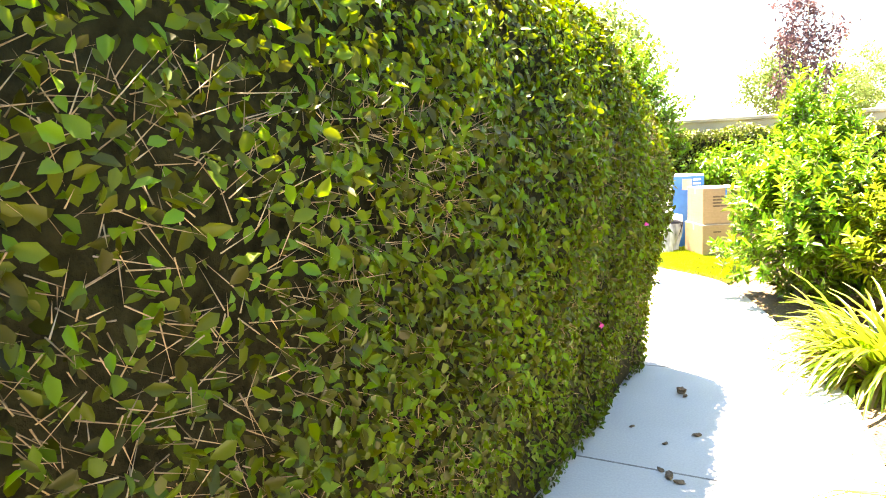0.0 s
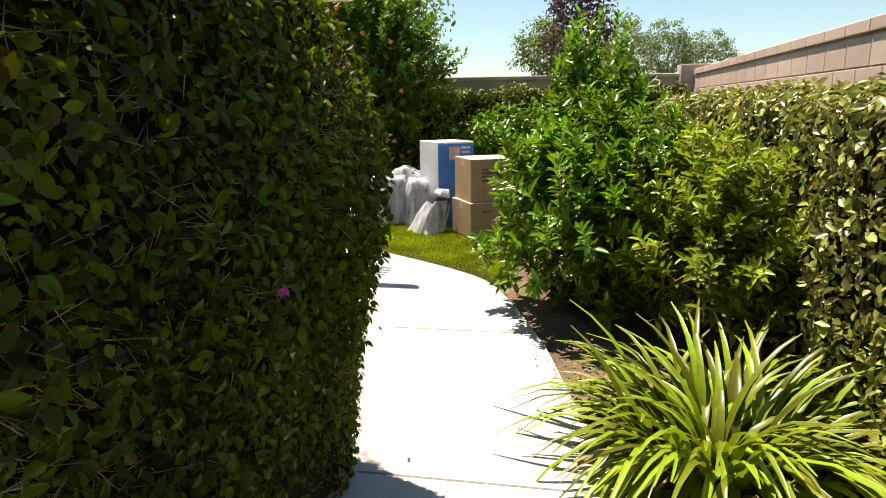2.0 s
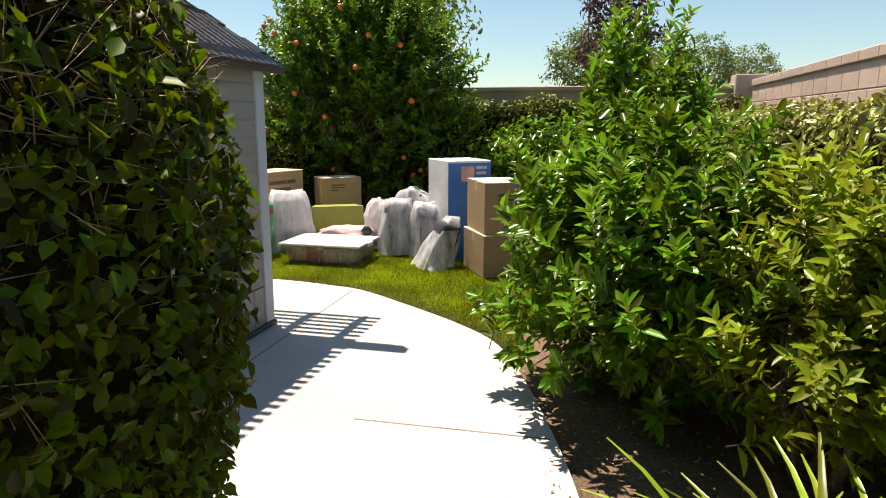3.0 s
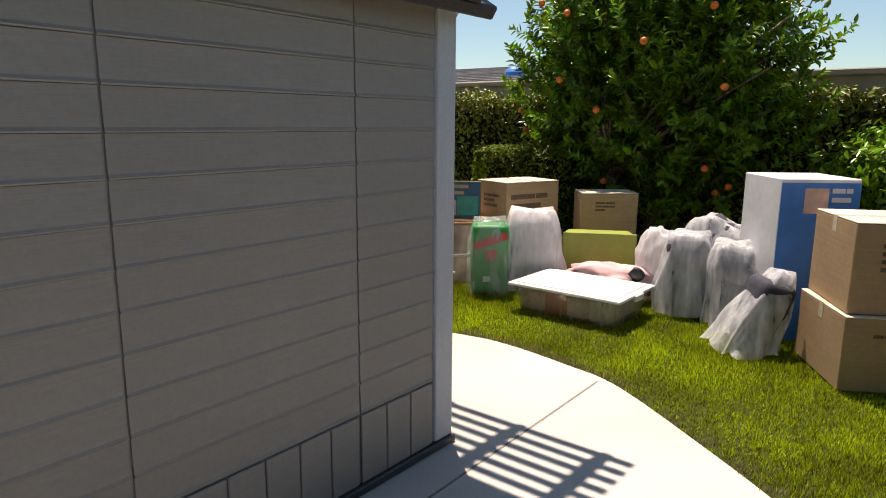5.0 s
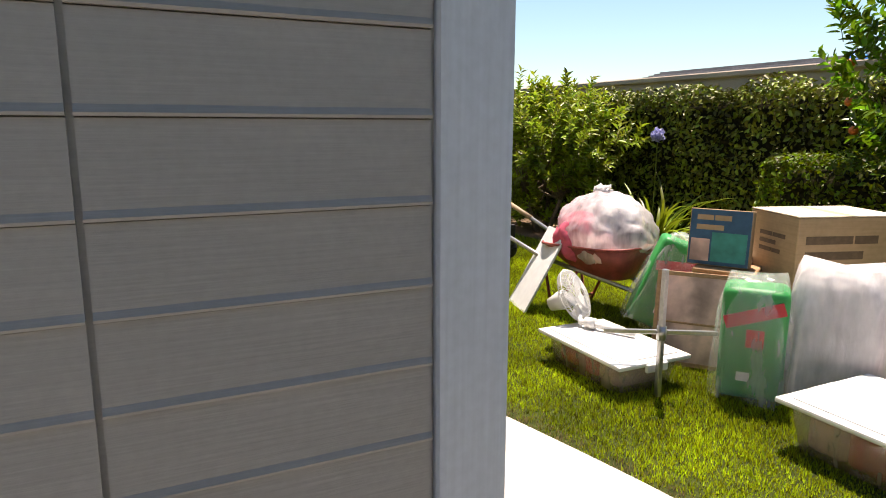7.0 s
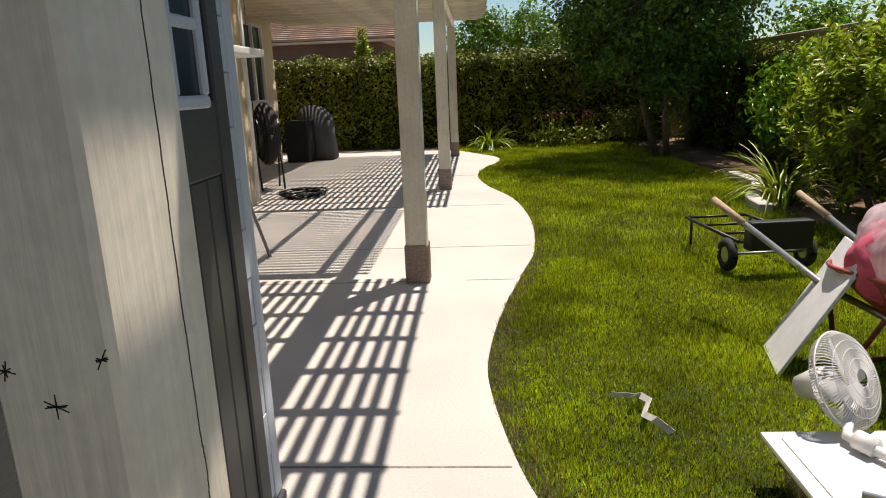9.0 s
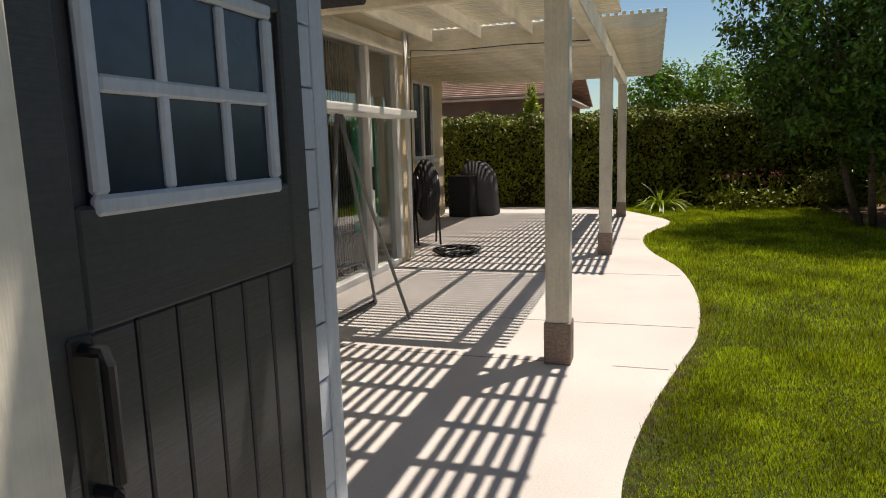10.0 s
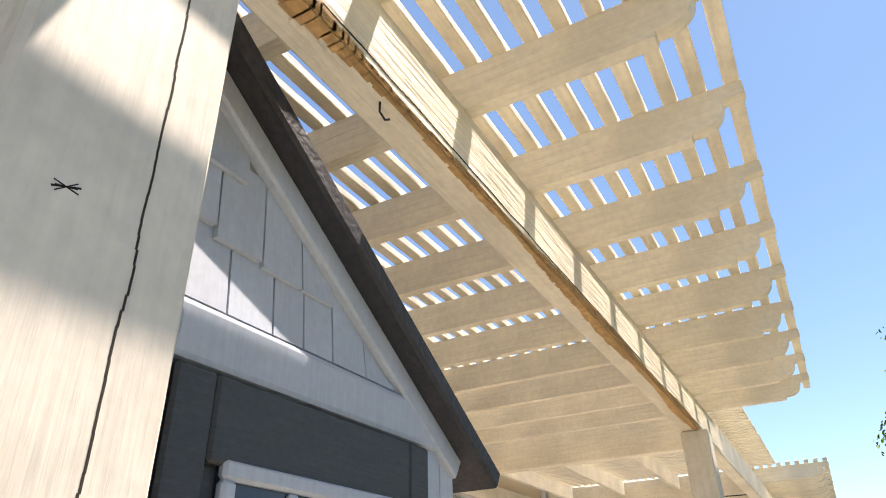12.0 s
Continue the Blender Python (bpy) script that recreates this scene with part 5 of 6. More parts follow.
for x in (-0.2, 0.2):
    for y in (-0.33, 0.33):
        part("corner_post", B((x - 0.02, y - 0.02, 0), (x + 0.02, y + 0.02, 0.34), 0.003), M["oak"], cr)
carton("cardboard_box", (-2.18, 10.05, 0.38), 39, (0.52, 0.36, 0.38), "brown cardboard box wrapped in clear tape, on a dark tub", print_rows=[[2, 2], [3, 1], [2]])
tubd = thing("storage_tub", (-2.18, 10.05, 0), 39, "dark plastic tub under a cardboard box", "tub")
part("body", B((-0.27, -0.2, 0), (0.27, 0.2, 0.35), 0.03, seg=2), M["darkcloth"], tubd)
part("rim", B((-0.29, -0.22, 0.35), (0.29, 0.22, 0.379), 0.008), M["black"], tubd)
# box with a printed cover on a wooden case
case = thing("wooden_case", (-3.02, 8.98, 0), 32, "small wooden case with a dark round opening", "case")
part("body", B((-0.17, -0.13, 0), (0.17, 0.13, 0.54), 0.006), M["oak"], case)
hole = bmesh.new()
bmesh.ops.create_cone(hole, cap_ends=True, segments=24, radius1=0.085, radius2=0.085, depth=0.012, matrix=Matrix.Translation((0.03, -0.134, 0.42)) @ Matrix.Rotation(math.pi / 2, 4, "X"))
part("opening", hole, M["black"], case, "dark round opening")
bk = thing("printed_box", (-3.06, 8.95, 0.535), 32, "flat game box with blue and green printed cover, leaning back", "box")
tilt = Matrix.Translation((0, 0, 0.0)) @ Matrix.Rotation(-0.12, 4, "X")
part("body", B((-0.17, -0.05, 0.004), (0.17, 0.06, 0.335), 0.004, tilt), M["card"], bk)
part("cover", B((-0.165, -0.054, 0.01), (0.165, -0.05, 0.33), 0, tilt), M["navy"], bk, "dark blue printed cover")
part("cover_panel", B((-0.04, -0.0565, 0.03), (0.15, -0.054, 0.2), 0, tilt), M["teal"], bk, "green printed panel")
part("cover_photo", B((-0.155, -0.0565, 0.03), (-0.05, -0.054, 0.16), 0, tilt), M["picture"], bk, "small printed photo")
bars(bk, "print", tilt @ Matrix.Translation((-0.13, -0.0545, 0.30)) @ Matrix.Rotation(math.pi / 2, 4, "X"), [[3, 3], [5]], 0.03, 0.03, M["card"])


def storage_bin(at, size, label, cloth, seed):
    """Shallow cloudy tub with a white snap lid and clothes inside; origin at its foot."""
    w, d, h = size
    b = thing("storage_bin", at, 0, label, "storage bin")
    bm = bmesh.new()
    e = 0.025
    rings = []
    for (k, z, t) in ((1 - 2 * e / d, 0.0, 0), (1.0, h - 0.025, 0)):
        ring = []
        for cx, cy, a0 in ((1, 1, 0), (-1, 1, 90), (-1, -1, 180), (1, -1, 270)):
            for i in range(5):
                a = radians(a0 + 22.5 * i)
                r = 0.06
                ring.append(bm.verts.new((cx * (w / 2 * k - 0.03 - r) + r * math.cos(a), cy * (d / 2 * k - 0.03 - r) + r * math.sin(a), z)))
        rings.append(ring)
    n = len(rings[0])
    for i in range(n):
        bm.faces.new((rings[0][i], rings[0][(i + 1) % n], rings[1][(i + 1) % n], rings[1][i]))
    bm.faces.new(rings[0][::-1])
    tub = part("tub", bm, M["tub"], b, "cloudy see-through tub", smooth=True)
    tub.modifiers.new("thickness", "SOLIDIFY").thickness = 0.004
    lid = part("lid", B((-w / 2, -d / 2, h - 0.03), (w / 2, d / 2, h - 0.006), 0.01, seg=2), M["lid"], b, "white snap-on lid")
    part("lid_panel", B((-w / 2 + 0.05, -d / 2 + 0.05, h - 0.007), (w / 2 - 0.05, d / 2 - 0.05, h), 0.004, seg=2), M["lid"], lid)
    for s in (-1, 1):
        part("latch", B((s * (w / 2) - 0.012, -0.07, h - 0.06), (s * (w / 2) + 0.012, 0.07, h - 0.012), 0.006), M["lid"], lid, "white end latch")
    cl = thing("folded_clothes", (at[0], at[1], at[2] + 0.006), 0, "folded red and pale clothes inside a storage bin", "clothes")
    cols = cloth
    for i, c in enumerate(cols):
        f0, f1 = i / len(cols), (i + 1) / len(cols)
        x0, x1 = -w / 2 + 0.1 + f0 * (w - 0.2), -w / 2 + 0.1 + f1 * (w - 0.2) - 0.005
        bm = B((x0, -d / 2 + 0.09, 0), (x1, d / 2 - 0.09, h * (0.62 + 0.18 * ((i * 7 + seed) % 3) / 2)), 0.03, seg=2)
        part("garment", bm, M[c], cl, smooth=True)
    return b


storage_bin((-1.67, 8.60, 0), (0.90, 0.64, 0.22), "long shallow clear storage bin with a white lid, on the grass", ["palepink", "red", "palepink", "filmw"], 1)
storage_bin((-3.10, 8.21, 0), (0.72, 0.48, 0.18), "shallow clear storage bin with a white lid and red contents", ["red", "pink", "palepink"], 2)
# loose bags
pb = thing("clothes_bag", (-1.66, 9.10, 0), 5, "pale pink plastic bag of clothes lying behind a storage bin", "bag")
part("bag", blob((0.40, 0.15, 0.145), 3, 4, 0.14, 2.2), M["palepink"], pb, smooth=True)
part("print_patch", blob((0.06, 0.02, 0.06), 5, 2, 0.2), M["black"], pb, "dark printed patch", smooth=True).location = (0.26, -0.17, 0.2)
tb = thing("plastic_bag", (-1.37, 9.27, 0), 0, "tall white plastic bag standing behind the bins", "bag")
bm = blob((0.17, 0.15, 0.30), 8, 4, 0.12, 2.5)
part("bag", bm, M["filmw"], tb, smooth=True)
lt = thing("plastic_tub", (-1.98, 9.52, 0), 28, "lime green plastic tub standing on its side", "tub")
bm = B((-0.30, -0.14, 0), (0.30, 0.14, 0.46), 0.07, seg=4)
part("body", bm, M["lime"], lt, smooth=True)
part("rim", B((-0.31, -0.165, 0.02), (0.31, -0.135, 0.47), 0.014, seg=2), M["lime"], lt, "flat lime rim")


def wrapped(name, at, turn, size, label, inner, seed, film="film", taper=0.82, folds=9, inner_label=""):
    t = thing(name, at, turn, label, "bag")
    w, d, h = size
    part("inner_load", B((-w * 0.36, -d * 0.36, 0), (w * 0.36, d * 0.36, h * 0.92), 0.075, seg=3), M[inner], t, inner_label, smooth=True)
    part("plastic_wrap", drape((w, d, h), seed, taper, folds, 0.09, 44), M[film], t, "crumpled clear plastic wrap", smooth=True)
    return t


wrapped("wrapped_suitcase", (-1.06, 9.12, 0), 12, (0.44, 0.40, 0.60), "dark suitcase under clear crumpled plastic", "darkcloth", 1, inner_label="dark fabric suitcase")
wrapped("wrapped_suitcase", (-0.72, 9.0, 0), 25, (0.36, 0.38, 0.58), "dark bag under clear plastic beside the appliance box", "darkcloth", 2, folds=7, inner_label="dark fabric bag")
top = thing("clothes_bag", (-0.95, 9.42, 0), 0, "bag of dark and violet clothes in clear plastic", "bag")
part("contents", blob((0.26, 0.2, 0.34), 12, 4, 0.14), M["darkcloth"], top, smooth=True)
part("plastic_wrap", blob((0.29, 0.23, 0.36), 13, 4, 0.14), M["film"], top, smooth=True)
sb = thing("plastic_bag", (-0.47, 8.50, 0), 35, "black bag in clear plastic slumped against the boxes", "bag")
lean = Matrix.Rotation(0.28, 4, "Y")
bm = B((-0.11, -0.14, 0), (0.11, 0.14, 0.44), 0.07, lean, seg=3)
part("contents", bm, M["darkcloth"], sb, smooth=True).location = (0.02, 0, 0.03)
bm = drape((0.34, 0.38, 0.50), 6, 0.5, 8, 0.12, 40)
bmesh.ops.transform(bm, matrix=Matrix.Translation((-0.05, 0, 0)) @ Matrix.Shear("XY", 4, (0.45, 0.0)), verts=bm.verts[:])
part("plastic_wrap", bm, M["film"], sb, "clear plastic gathered at the top", smooth=True)

# printed soil sacks
def sack(at, turn, label, tilt_y=0.0, width=0.30, height=0.58):
    s = thing("garden_sack", at, turn, label, "sack")
    tl = Matrix.Rotation(tilt_y, 4, "Y")
    part("sack", B((-width / 2, -0.12, 0.02), (width / 2, 0.12, height), 0.045, tl, 3), M["green"], s, "green printed sack", smooth=True)
    band = tl @ Matrix.Translation((0, -0.1215, height * 0.78)) @ Matrix.Rotation(-0.35, 4, "Y")
    part("red_band", B((-width * 0.46, -0.003, -0.032), (width * 0.46, 0.002, 0.032), 0, band), M["red"], s, "slanting red band")
    part("round_print", B((-0.03, -0.1235, height * 0.5), (0.05, -0.1205, height * 0.5 + 0.09), 0, tl), M["red"], s, "dull red print")
    part("label_patch", B((-0.06, -0.1225, height * 0.2), (0.0, -0.1205, height * 0.2 + 0.045), 0, tl), M["whitecard"], s, "small white label")
    bm = drape((width + 0.05, 0.29, height + 0.035), 4 + turn, 0.9, 8, 0.09, 44)
    bmesh.ops.transform(bm, matrix=tl, verts=bm.verts[:])
    part("plastic_wrap", bm, M["filmthin"], s, "crumpled clear plastic wrap", smooth=True)
    return s


sack((-2.52, 8.62, 0), 38, "green printed garden sack in clear plastic, standing")
wrapped("wrapped_bundle", (-2.36, 9.03, 0), 34, (0.54, 0.44, 0.66), "pale bundle under milky crumpled plastic", "whitecard", 7, "filmw", 0.8, 10, "pale cardboard bundle")
sack((-3.62, 9.0, 0), 52, "green and white sack in clear plastic, leaning over", 0.38, 0.40, 0.62)
part_w = thing("white_sack", (-3.28, 9.02, 0), 52, "white sack leaning beside a green one", "sack")
part("sack", B((-0.11, -0.1, 0.0), (0.11, 0.1, 0.60), 0.05, Matrix.Rotation(0.36, 4, "Y"), 3), M["whitecard"], part_w, smooth=True).location = (0, 0, 0.045)
fp = thing("framed_picture", (-2.93, 8.66, 0), 40, "framed print in warm colours leaning on a case", "picture")
tl = Matrix.Rotation(-0.30, 4, "X")
part("print", B((-0.21, -0.004, 0.02), (0.21, 0.004, 0.52), 0, tl), M["picture"], fp, "printed scene in pale orange and brown")
for lo, hi in (((-0.23, 0.0), (0.23, 0.025)), ((-0.23, 0.515), (0.23, 0.54)), ((-0.23, 0.025), (-0.208, 0.515)), ((0.208, 0.025), (0.23, 0.515)), ((-0.208, 0.24), (0.208, 0.252))):
    part("frame", B((lo[0], -0.012, lo[1]), (hi[0], 0.012, hi[1]), 0.003, tl), M["oak"], fp, "thin brown frame")
# steel cross stand
cs = thing("metal_stand", (-2.706, 8.194, 0), 0, "bare steel upright with a crossbar, standing in the grass", "stand")
part("upright", B((-0.014, -0.014, 0), (0.014, 0.014, 0.66), 0.004), M["steel"], cs)
part("crossbar", B((-0.28, -0.007, 0.322), (0.28, 0.007, 0.346), 0.003, Matrix.Rotation(radians(60), 4, "Z") @ Matrix.Translation((0, 0.022, 0))), M["steel"], cs)
part("clamp", T([(0, 0, 0.30), (0, 0, 0.37)], 0.024, 10), M["steel"], cs, smooth=True)
# electric fan lying on the bin
fan = thing("electric_fan", (-3.36, 8.22, 0.182), 0, "white pedestal fan head and pole lying on a bin lid", "fan")
axis = Matrix.Translation((-0.16, 0.05, 0.145)) @ Matrix.Rotation(radians(128), 4, "Z") @ Matrix.Rotation(radians(62), 4, "X")
bm = bmesh.new()
for k in range(88):
    a = 2 * math.pi * k / 88
    pts = [axis @ Vector((r * math.cos(a + 0.25 * r / 0.17), r * math.sin(a + 0.25 * r / 0.17), z)) for r, z in ((0.03, 0.055), (0.10, 0.05), (0.155, 0.025), (0.168, 0.0), (0.155, -0.03), (0.09, -0.055))]
    tube(bm, pts, 0.0016, 4, False)
for r, z in ((0.168, 0.0), (0.13, 0.038), (0.10, 0.05), (0.065, 0.053), (0.03, 0.055), (0.13, -0.042), (0.09, -0.055)):
    ring = [axis @ Vector((r * math.cos(2 * math.pi * k / 32), r * math.sin(2 * math.pi * k / 32), z)) for k in range(33)]
    tube(bm, ring, 0.003 if r > 0.16 else 0.0014, 5, False)
tagged(part("cage", bm, M["lid"], fan, "white wire cage"), kind="stuff")
for k in range(4):
    bl = B((0.02, -0.035, -0.004), (0.14, 0.045, 0.002), 0.002, axis @ Matrix.Rotation(k * math.pi / 2, 4, "Z") @ Matrix.Rotation(0.4, 4, "X"))
    part("blade", bl, M["lid"], fan, "pale fan blade")
part("motor", T([axis @ Vector((0, 0, -0.05)), axis @ Vector((0, 0, -0.09)), axis @ Vector((0, 0, -0.17))], [0.055, 0.06, 0.04], 14), M["lid"], fan, "white motor housing", smooth=True)
part("pole", T([(-0.13, 0.06, 0.08), (0.0, -0.02, 0.03), (0.30, 0.13, 0.02)], [0.022, 0.018, 0.016], 10), M["lid"], fan, "white tube pole", smooth=True)
part("base_collar", T([(0.03, -0.005, 0.034), (0.085, 0.022, 0.034)], 0.032, 14), M["lid"], fan, smooth=True)

# wheelbarrow
wb = thing("wheelbarrow", (-4.16, 8.96, 0), 14, "worn red steel wheelbarrow loaded with a plastic bag", "wheelbarrow")
wb.scale = (0.9, 0.9, 0.9)
bm = bmesh.new()
levels = ((0.20, 0.16, 0.30, 0.10), (0.33, 0.24, 0.40, 0.05), (0.46, 0.32, 0.55, 0.0))
rings = []
for lx, ly, z, shift in levels:
    ring = []
    for k in range(28):
        a = 2 * math.pi * k / 28
        c, s = math.cos(a), math.sin(a)
        ring.append(bm.verts.new((lx * math.copysign(abs(c) ** 0.6, c) + shift, ly * math.copysign(abs(s) ** 0.6, s), z + (0.03 * c if z > 0.5 else 0))))
    rings.append(ring)
bm.faces.new(rings[0][::-1])
for a, b in zip(rings, rings[1:]):
    for k in range(28):
        bm.faces.new((a[k], a[(k + 1) % 28], b[(k + 1) % 28], b[k]))
rim_pts = [v.co.copy() for v in rings[-1]]
tray = part("tray", bm, M["rust"], wb, "red enamelled steel tray", smooth=True)
tray.modifiers.new("thickness", "SOLIDIFY").thickness = 0.006
part("rim", T(rim_pts + rim_pts[:1], 0.011, 6), M["rust"], tray, smooth=True)
for s in (-1, 1):
    hd = part("handle", T([(0.62, s * 0.05, 0.19), (0.2, s * 0.15, 0.29), (-0.4, s * 0.24, 0.40), (-1.15, s * 0.30, 0.66)], 0.019, 8), M["steel"], wb, "tubular handle", smooth=True)
    part("grip", T([(-1.02, s * 0.29, 0.615), (-1.32, s * 0.31, 0.72)], [0.024, 0.022], 10), M["wood"], hd, "pale wooden grip", smooth=True)
    part("leg", T([(-0.05, s * 0.2, 0.33), (-0.22, s * 0.22, 0.0), (-0.30, s * 0.22, 0.0), (-0.38, s * 0.235, 0.39)], 0.013, 8), M["rust"], wb, smooth=True)
part("brace", T([(-0.2, -0.22, 0.05), (-0.2, 0.22, 0.05)], 0.012, 8), M["rust"], wb, smooth=True)
bm = bmesh.new()
ring = [Vector((0.62 + 0.155 * math.cos(2 * math.pi * k / 24), 0, 0.19 + 0.155 * math.sin(2 * math.pi * k / 24))) for k in range(25)]
whl = part("wheel", tube(bm, ring, 0.036, 8, False), M["rubber"], wb, "black rubber tyre", smooth=True)
part("hub", T([(0.62, -0.05, 0.19), (0.62, 0.05, 0.19)], 0.10, 16), M["rust"], whl)
bag = thing("bag_of_clothes", (-4.11, 8.98, 0.335), 14, "bulging clear plastic bag of pink and white clothes in a wheelbarrow", "bag")
bag.scale = (0.9, 0.9, 0.92)
part("pink_clothes", blob((0.21, 0.24, 0.21), 21, 4, 0.12), M["pink"], bag, "bright pink clothes", smooth=True).location = (-0.18, -0.10, 0.0)
part("pink_clothes", blob((0.15, 0.16, 0.15), 25, 3, 0.12), M["palepink"], bag, "pale orange-pink clothes", smooth=True).location = (0.08, -0.14, 0.0)
part("dark_clothes", blob((0.12, 0.13, 0.10), 22, 3, 0.16), M["darkcloth"], bag, "dark clothes", smooth=True).location = (0.24, -0.02, 0.16)
part("pale_clothes", blob((0.24, 0.2, 0.19), 23, 4, 0.14), M["whitecard"], bag, "white folded clothes", smooth=True).location = (0.02, 0.05, 0.15)
bm = blob((0.42, 0.31, 0.31), 24, 5, 0.10, 1.7, 0.12)
part("plastic_wrap", bm, M["bagfilm"], bag, "thin milky plastic bag", smooth=True)
part("tied_neck", blob((0.07, 0.05, 0.06), 26, 3, 0.4, 4), M["filmw"], bag, "knotted plastic ends", smooth=True).location = (-0.05, 0.0, 0.52)
wbd = thing("white_board", (-4.43, 8.43, 0), -13, "white painted board leaning on the wheelbarrow handle", "board")
part("board", B((-0.18, -0.008, 0.0), (0.18, 0.008, 0.66), 0.003, Matrix.Rotation(-0.5, 4, "X")), M["whitecard"], wbd)
# hand cart
hc = thing("garden_cart", (-6.35, 9.02, 0), 6, "low black steel flatbed cart with rubber wheels", "cart")
for s in (-1, 1):
    part("side_rail", T([(-0.48, s * 0.2, 0.23), (-0.44, s * 0.25, 0.23), (0.42, s * 0.25, 0.23)], 0.013, 8), M["black"], hc, smooth=True)
    bm = bmesh.new()
    ring = [Vector((0.34 + 0.085 * math.cos(2 * math.pi * k / 20), s * 0.28, 0.12 + 0.085 * math.sin(2 * math.pi * k / 20))) for k in range(21)]
    w = part("wheel", tube(bm, ring, 0.034, 8, False), M["rubber"], hc, "black rubber wheel", smooth=True)
    part("hub", T([(0.34, s * 0.26, 0.12), (0.34, s * 0.30, 0.12)], 0.055, 14), M["steel"], w)
    part("foot", T([(-0.36, s * 0.24, 0.23), (-0.36, s * 0.24, 0.0)], 0.011, 8), M["black"], hc, smooth=True)
for x in (-0.46, -0.15, 0.15, 0.42):
    part("cross_rail", T([(x, -0.24, 0.225), (x, 0.24, 0.225)], 0.011, 8), M["black"], hc, smooth=True)
part("axle", T([(0.34, -0.27, 0.12), (0.34, 0.27, 0.12)], 0.01, 8), M["steel"], hc, smooth=True)
part("back_panel", B((0.43, -0.22, 0.18), (0.53, 0.22, 0.38), 0.015, seg=2), M["black"], hc, "black plastic box body")
# torn paper strip
pp = bmesh.new()
line = [(-0.16, -0.05), (-0.10, 0.03), (-0.15, 0.07), (-0.06, 0.09), (0.02, 0.05), (0.1, 0.07), (0.17, 0.12)]
prev = None
for i, (x, y) in enumerate(line):
    z = 0.03 + 0.02 * (i % 2)
    cur = (pp.verts.new((x, y, z)), pp.verts.new((x + 0.012, y + 0.02, z + 0.025)))
    if prev:
        pp.faces.new((prev[0], cur[0], cur[1], prev[1]))
    prev = cur
strip = tagged(part("paper_strip", pp, M["paper"]), "crumpled strip of white paper on the grass", "paper")
strip.location = (-3.86, 7.62, 0)
strip.modifiers.new("thickness", "SOLIDIFY").thickness = 0.002

# ---- patio things ----
gr = thing("barbecue", (-14.45, 3.74, 0), -12, "gas barbecue under a black fabric cover", "barbecue")
part("cabinet_cover", B((0.0, -0.36, 0), (0.34, 0.12, 0.80), 0.025, seg=2), M["cover"], gr, "boxy black cover")
bm = bmesh.new()
pr = [(-0.30, 0.0), (-0.30, 0.80), (-0.22, 0.98), (-0.06, 1.09), (0.10, 1.08), (0.26, 0.96), (0.37, 0.80), (0.44, 0.0)]
a = [bm.verts.new((-0.004, y, z)) for y, z in pr]
b = [bm.verts.new((-0.42, y * 0.95, z * 0.97)) for y, z in pr]
bm.faces.new(a)
bm.faces.new(b[::-1])
for i in range(len(pr)):
    j = (i + 1) % len(pr)
    bm.faces.new((a[i], b[i], b[j], a[j]))
bmesh.ops.recalc_face_normals(bm, faces=bm.faces[:])
bmesh.ops.bevel(bm, geom=bm.edges[:], offset=0.025, segments=2, affect="EDGES")
part("hood_cover", bm, M["greycover"], gr, "rounded dark grey hood cover", smooth=True)
part("lid_knob", T([(-0.1, -0.2, 0.96), (-0.1, -0.2, 1.10)], [0.035, 0.02], 10), M["black"], gr)
hr = thing("hose_reel", (-10.75, 4.05, 0), 30, "dark covered hose reel standing by the house wall", "hose reel")
for i in range(9):
    f = i / 8
    k = 0.6 + 0.4 * math.sin(math.pi * f)
    ring = [(0.30 * math.cos(t) * k, -0.14 + 0.28 * f, 0.78 + 0.42 * math.sin(t) * k) for t in (2 * math.pi * q / 20 for q in range(21))]
    part("hose_turn", T(ring, 0.03, 6), M["rubber"], hr, "black coiled hose", smooth=True)
part("drum", T([(0, -0.15, 0.78), (0, 0.15, 0.78)], 0.26, 20), M["black"], hr)
for s in (-1, 1):
    part("leg", T([(-0.16, s * 0.16, 0.0), (0, s * 0.17, 0.8), (0.16, s * 0.16, 0.0)], 0.015, 8), M["black"], hr, smooth=True)
co = bmesh.new()
pts = []
for k in range(150):
    a = 2 * math.pi * k / 24
    r = 0.20 + 0.10 * (k / 150) + 0.02 * math.sin(k)
    pts.append((r * math.cos(a) * 1.25, r * math.sin(a), 0.012 + 0.022 * ((k // 24) % 3) + 0.006 * math.sin(k * 0.7)))
hose = tagged(part("hose_coil", tube(co, pts, 0.011, 6), M["cable"], smooth=True), "loose coil of dark hose on the patio", "hose")
hose.location = (-10.0, 4.72, 0)
af = thing("swing_frame", (0, 0, 0), 0, "grey tubular frame with splayed legs and a pale top panel", "frame")
part("top_panel", B((-6.82, 5.14, 1.625), (-5.2, 5.36, 1.685), 0.012, seg=2), M["whiteframe"], af, "long pale top panel")
for pts in ([(-5.65, 5.24, 1.62), (-6.0, 5.25, 1.1), (-6.72, 5.27, 0.0)], [(-5.75, 5.22, 1.62), (-6.4, 5.02, 0.85), (-7.15, 4.78, 0.0)], [(-5.6, 5.2, 1.62), (-5.3, 5.1, 0.8), (-4.95, 5.0, 0.0)], [(-5.6, 5.26, 1.62), (-5.4, 5.3, 0.8), (-5.15, 5.36, 0.0)]):
    part("leg", T(pts, 0.014, 8), M["darksteel"], af, smooth=True)
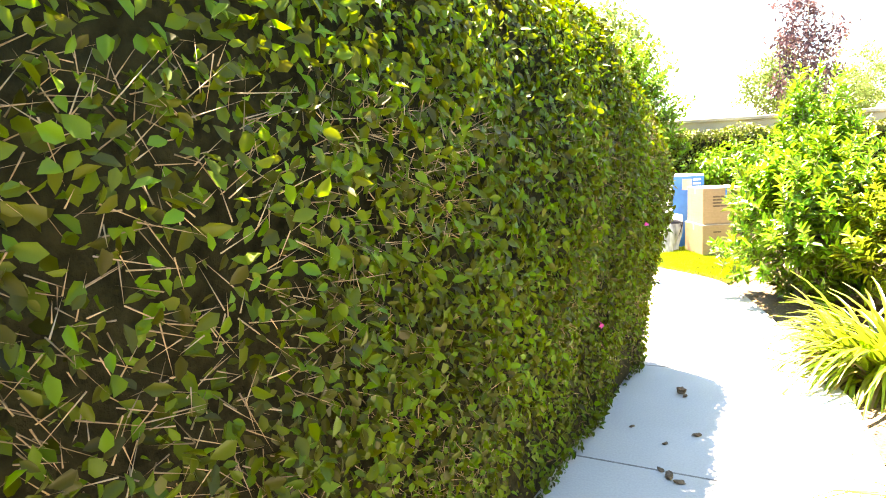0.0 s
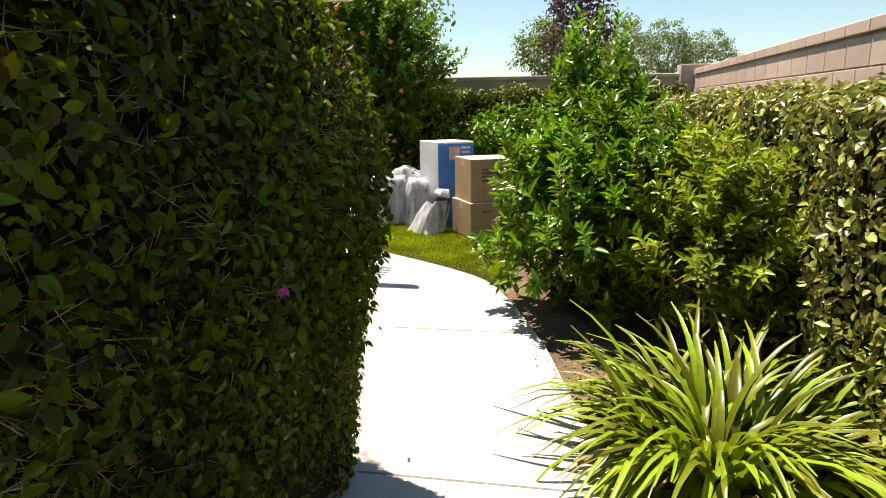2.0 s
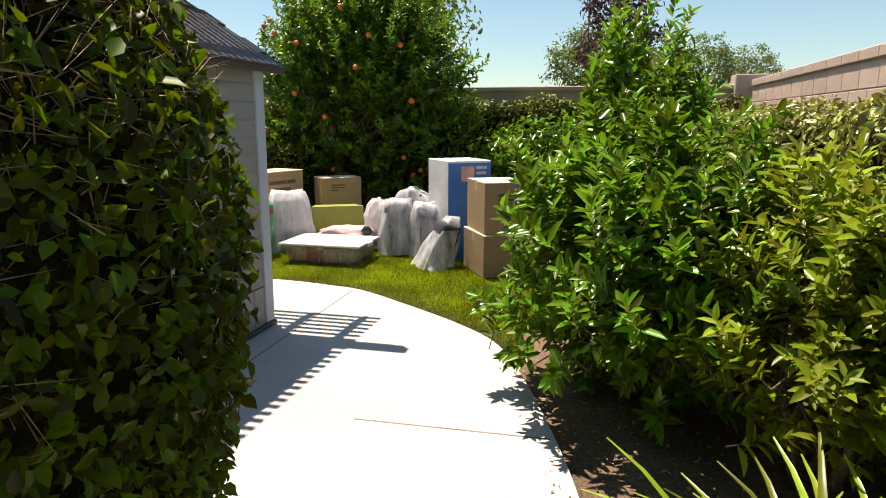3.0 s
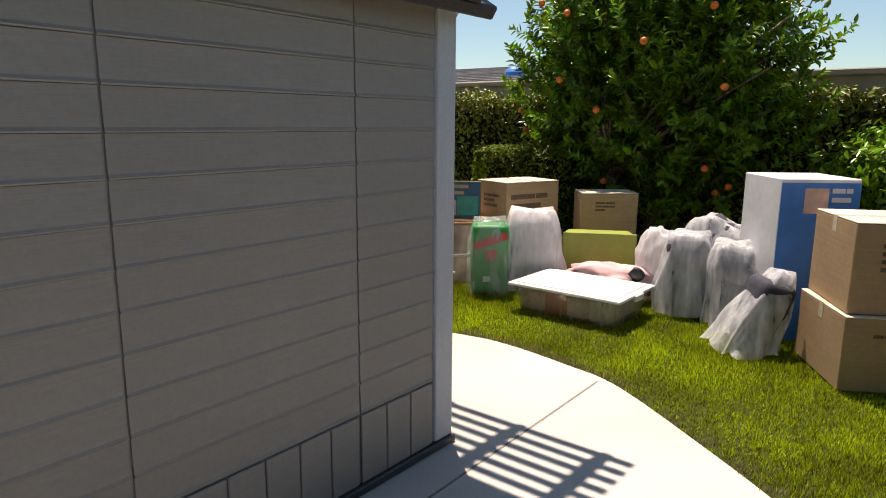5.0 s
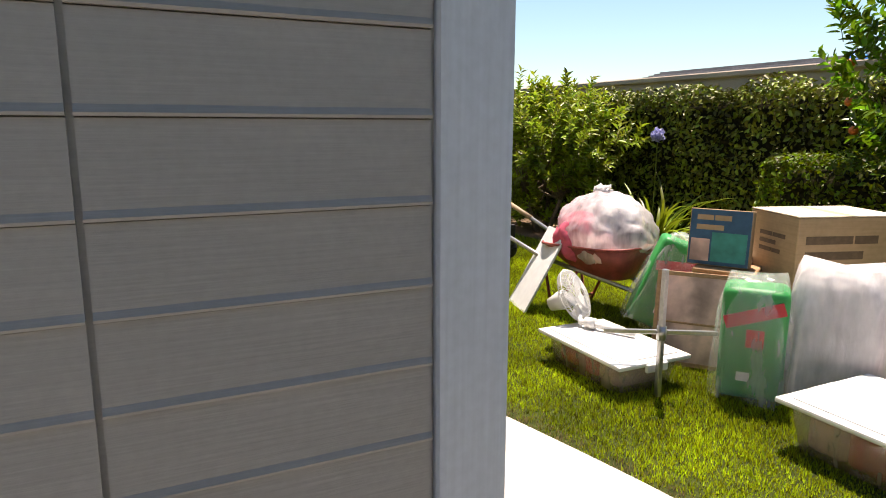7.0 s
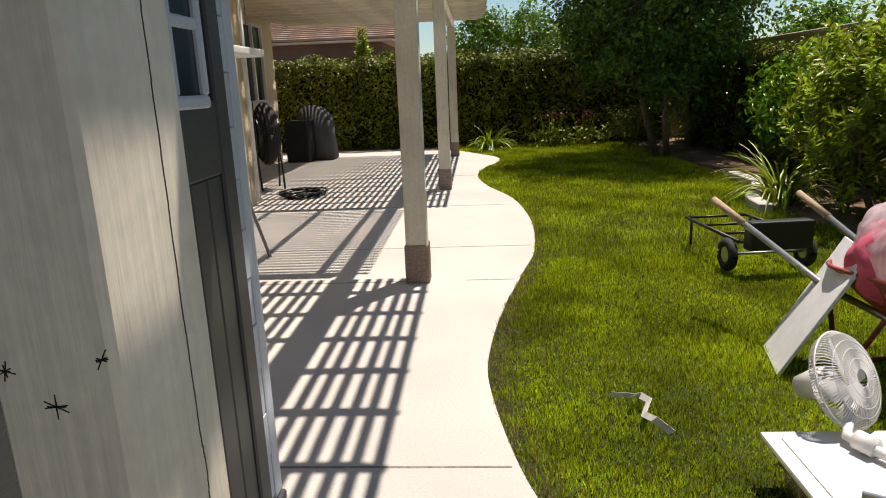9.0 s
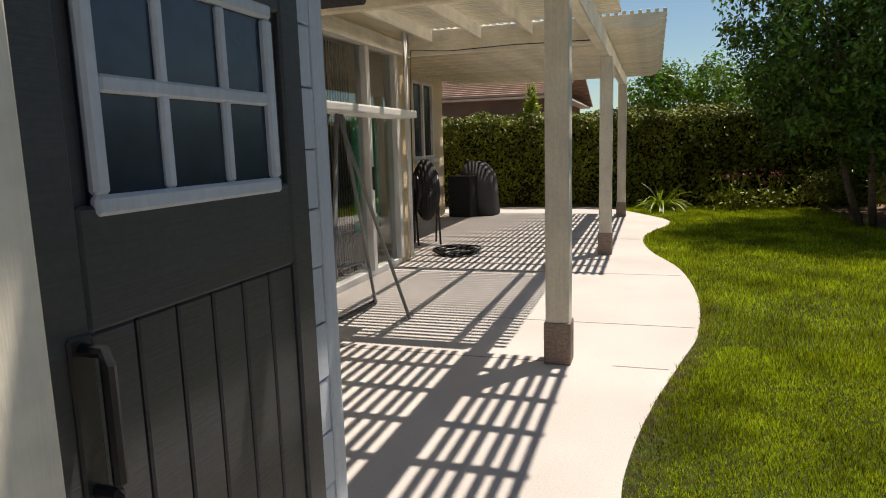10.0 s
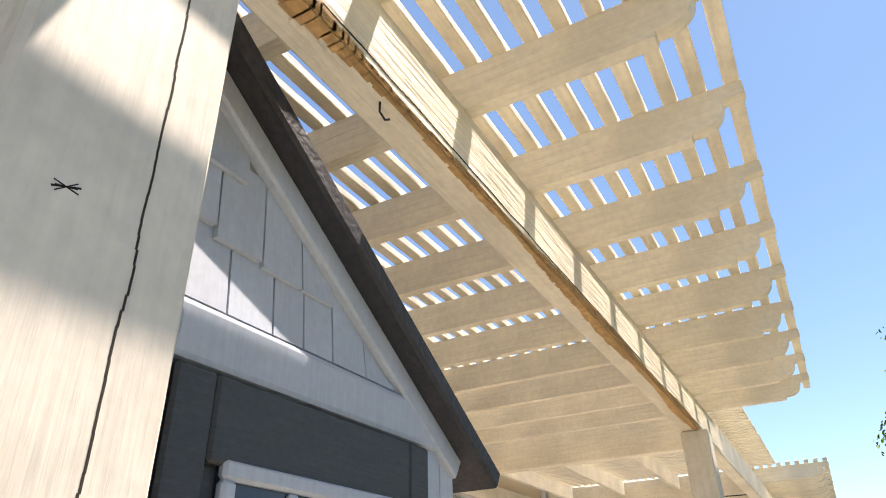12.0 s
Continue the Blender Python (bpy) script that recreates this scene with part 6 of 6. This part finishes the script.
part("brace", T([(-6.85, 4.88, 0.36), (-6.5, 4.95, 0.50), (-5.9, 5.0, 0.56), (-5.2, 5.06, 0.56)], 0.011, 8), M["darksteel"], af, "bent lower brace", smooth=True)
part("base_rail", T([(-7.15, 4.78, 0.03), (-6.0, 4.72, 0.03), (-4.95, 5.0, 0.03)], 0.02, 8), M["black"], af, "dark base rail", smooth=True)
lamp = thing("wall_lamp", (-6.75, 4.27, 1.95), 0, "small pale wall lamp beside the patio door", "lamp")
part("backplate", B((-0.05, 0.0, -0.08), (0.05, 0.02, 0.08), 0.006), M["whiteframe"], lamp)
part("shade", T([(0, 0.07, -0.09), (0, 0.07, 0.07)], [0.05, 0.06], 12), M["whiteframe"], lamp, smooth=True)
for x, y, r, k in ((0.84, 2.11, 0.016, 32), (0.71, 1.95, 0.012, 33), (0.79, 1.61, 0.022, 34), (0.74, 1.66, 0.014, 35), (0.84, 1.57, 0.018, 36), (0.51, 2.10, 0.011, 37), (0.70, 2.66, 0.014, 38)):
    cl = thing("dirt_clod", (x, y, 0.0), 40 * k, "small dark clod of dirt on the concrete", "dirt")
    part("clod", blob((r * 1.5, r * 0.8, r * 0.5), k, 2, 0.35, 3), M["soil"], cl)
db = thing("dirt_clod", (0.67, 2.70, 0.0), 0, "small dark clod of dirt on the concrete", "dirt")
part("clod", blob((0.03, 0.022, 0.022), 31, 2, 0.3, 3), M["soil"], db)


# ---- wall blocks ----
unit_block = mesh_of("block", *(lambda b: ([v.co[:] for v in b.verts], [[v.index for v in f.verts] for f in b.faces]))(B((0, 0, 0), (0.012, 0.391, 0.191), 0.004)), M["block"])
cap_block = mesh_of("cap_block", *(lambda b: ([v.co[:] for v in b.verts], [[v.index for v in f.verts] for f in b.faces]))(B((0, 0, 0), (0.22, 0.392, 0.085), 0.006)), M["block"])
for i in range(32):
    y = 0.0 + i * 0.4
    if y > 11.8:
        continue
    for r, z in enumerate((1.32, 1.52, 1.72)):
        piece("block", unit_block, wall_east, pose(3.05, y + (0.2 if r % 2 else 0), z))
    piece("cap_block", cap_block, wall_east, pose(3.03, y, 1.932))
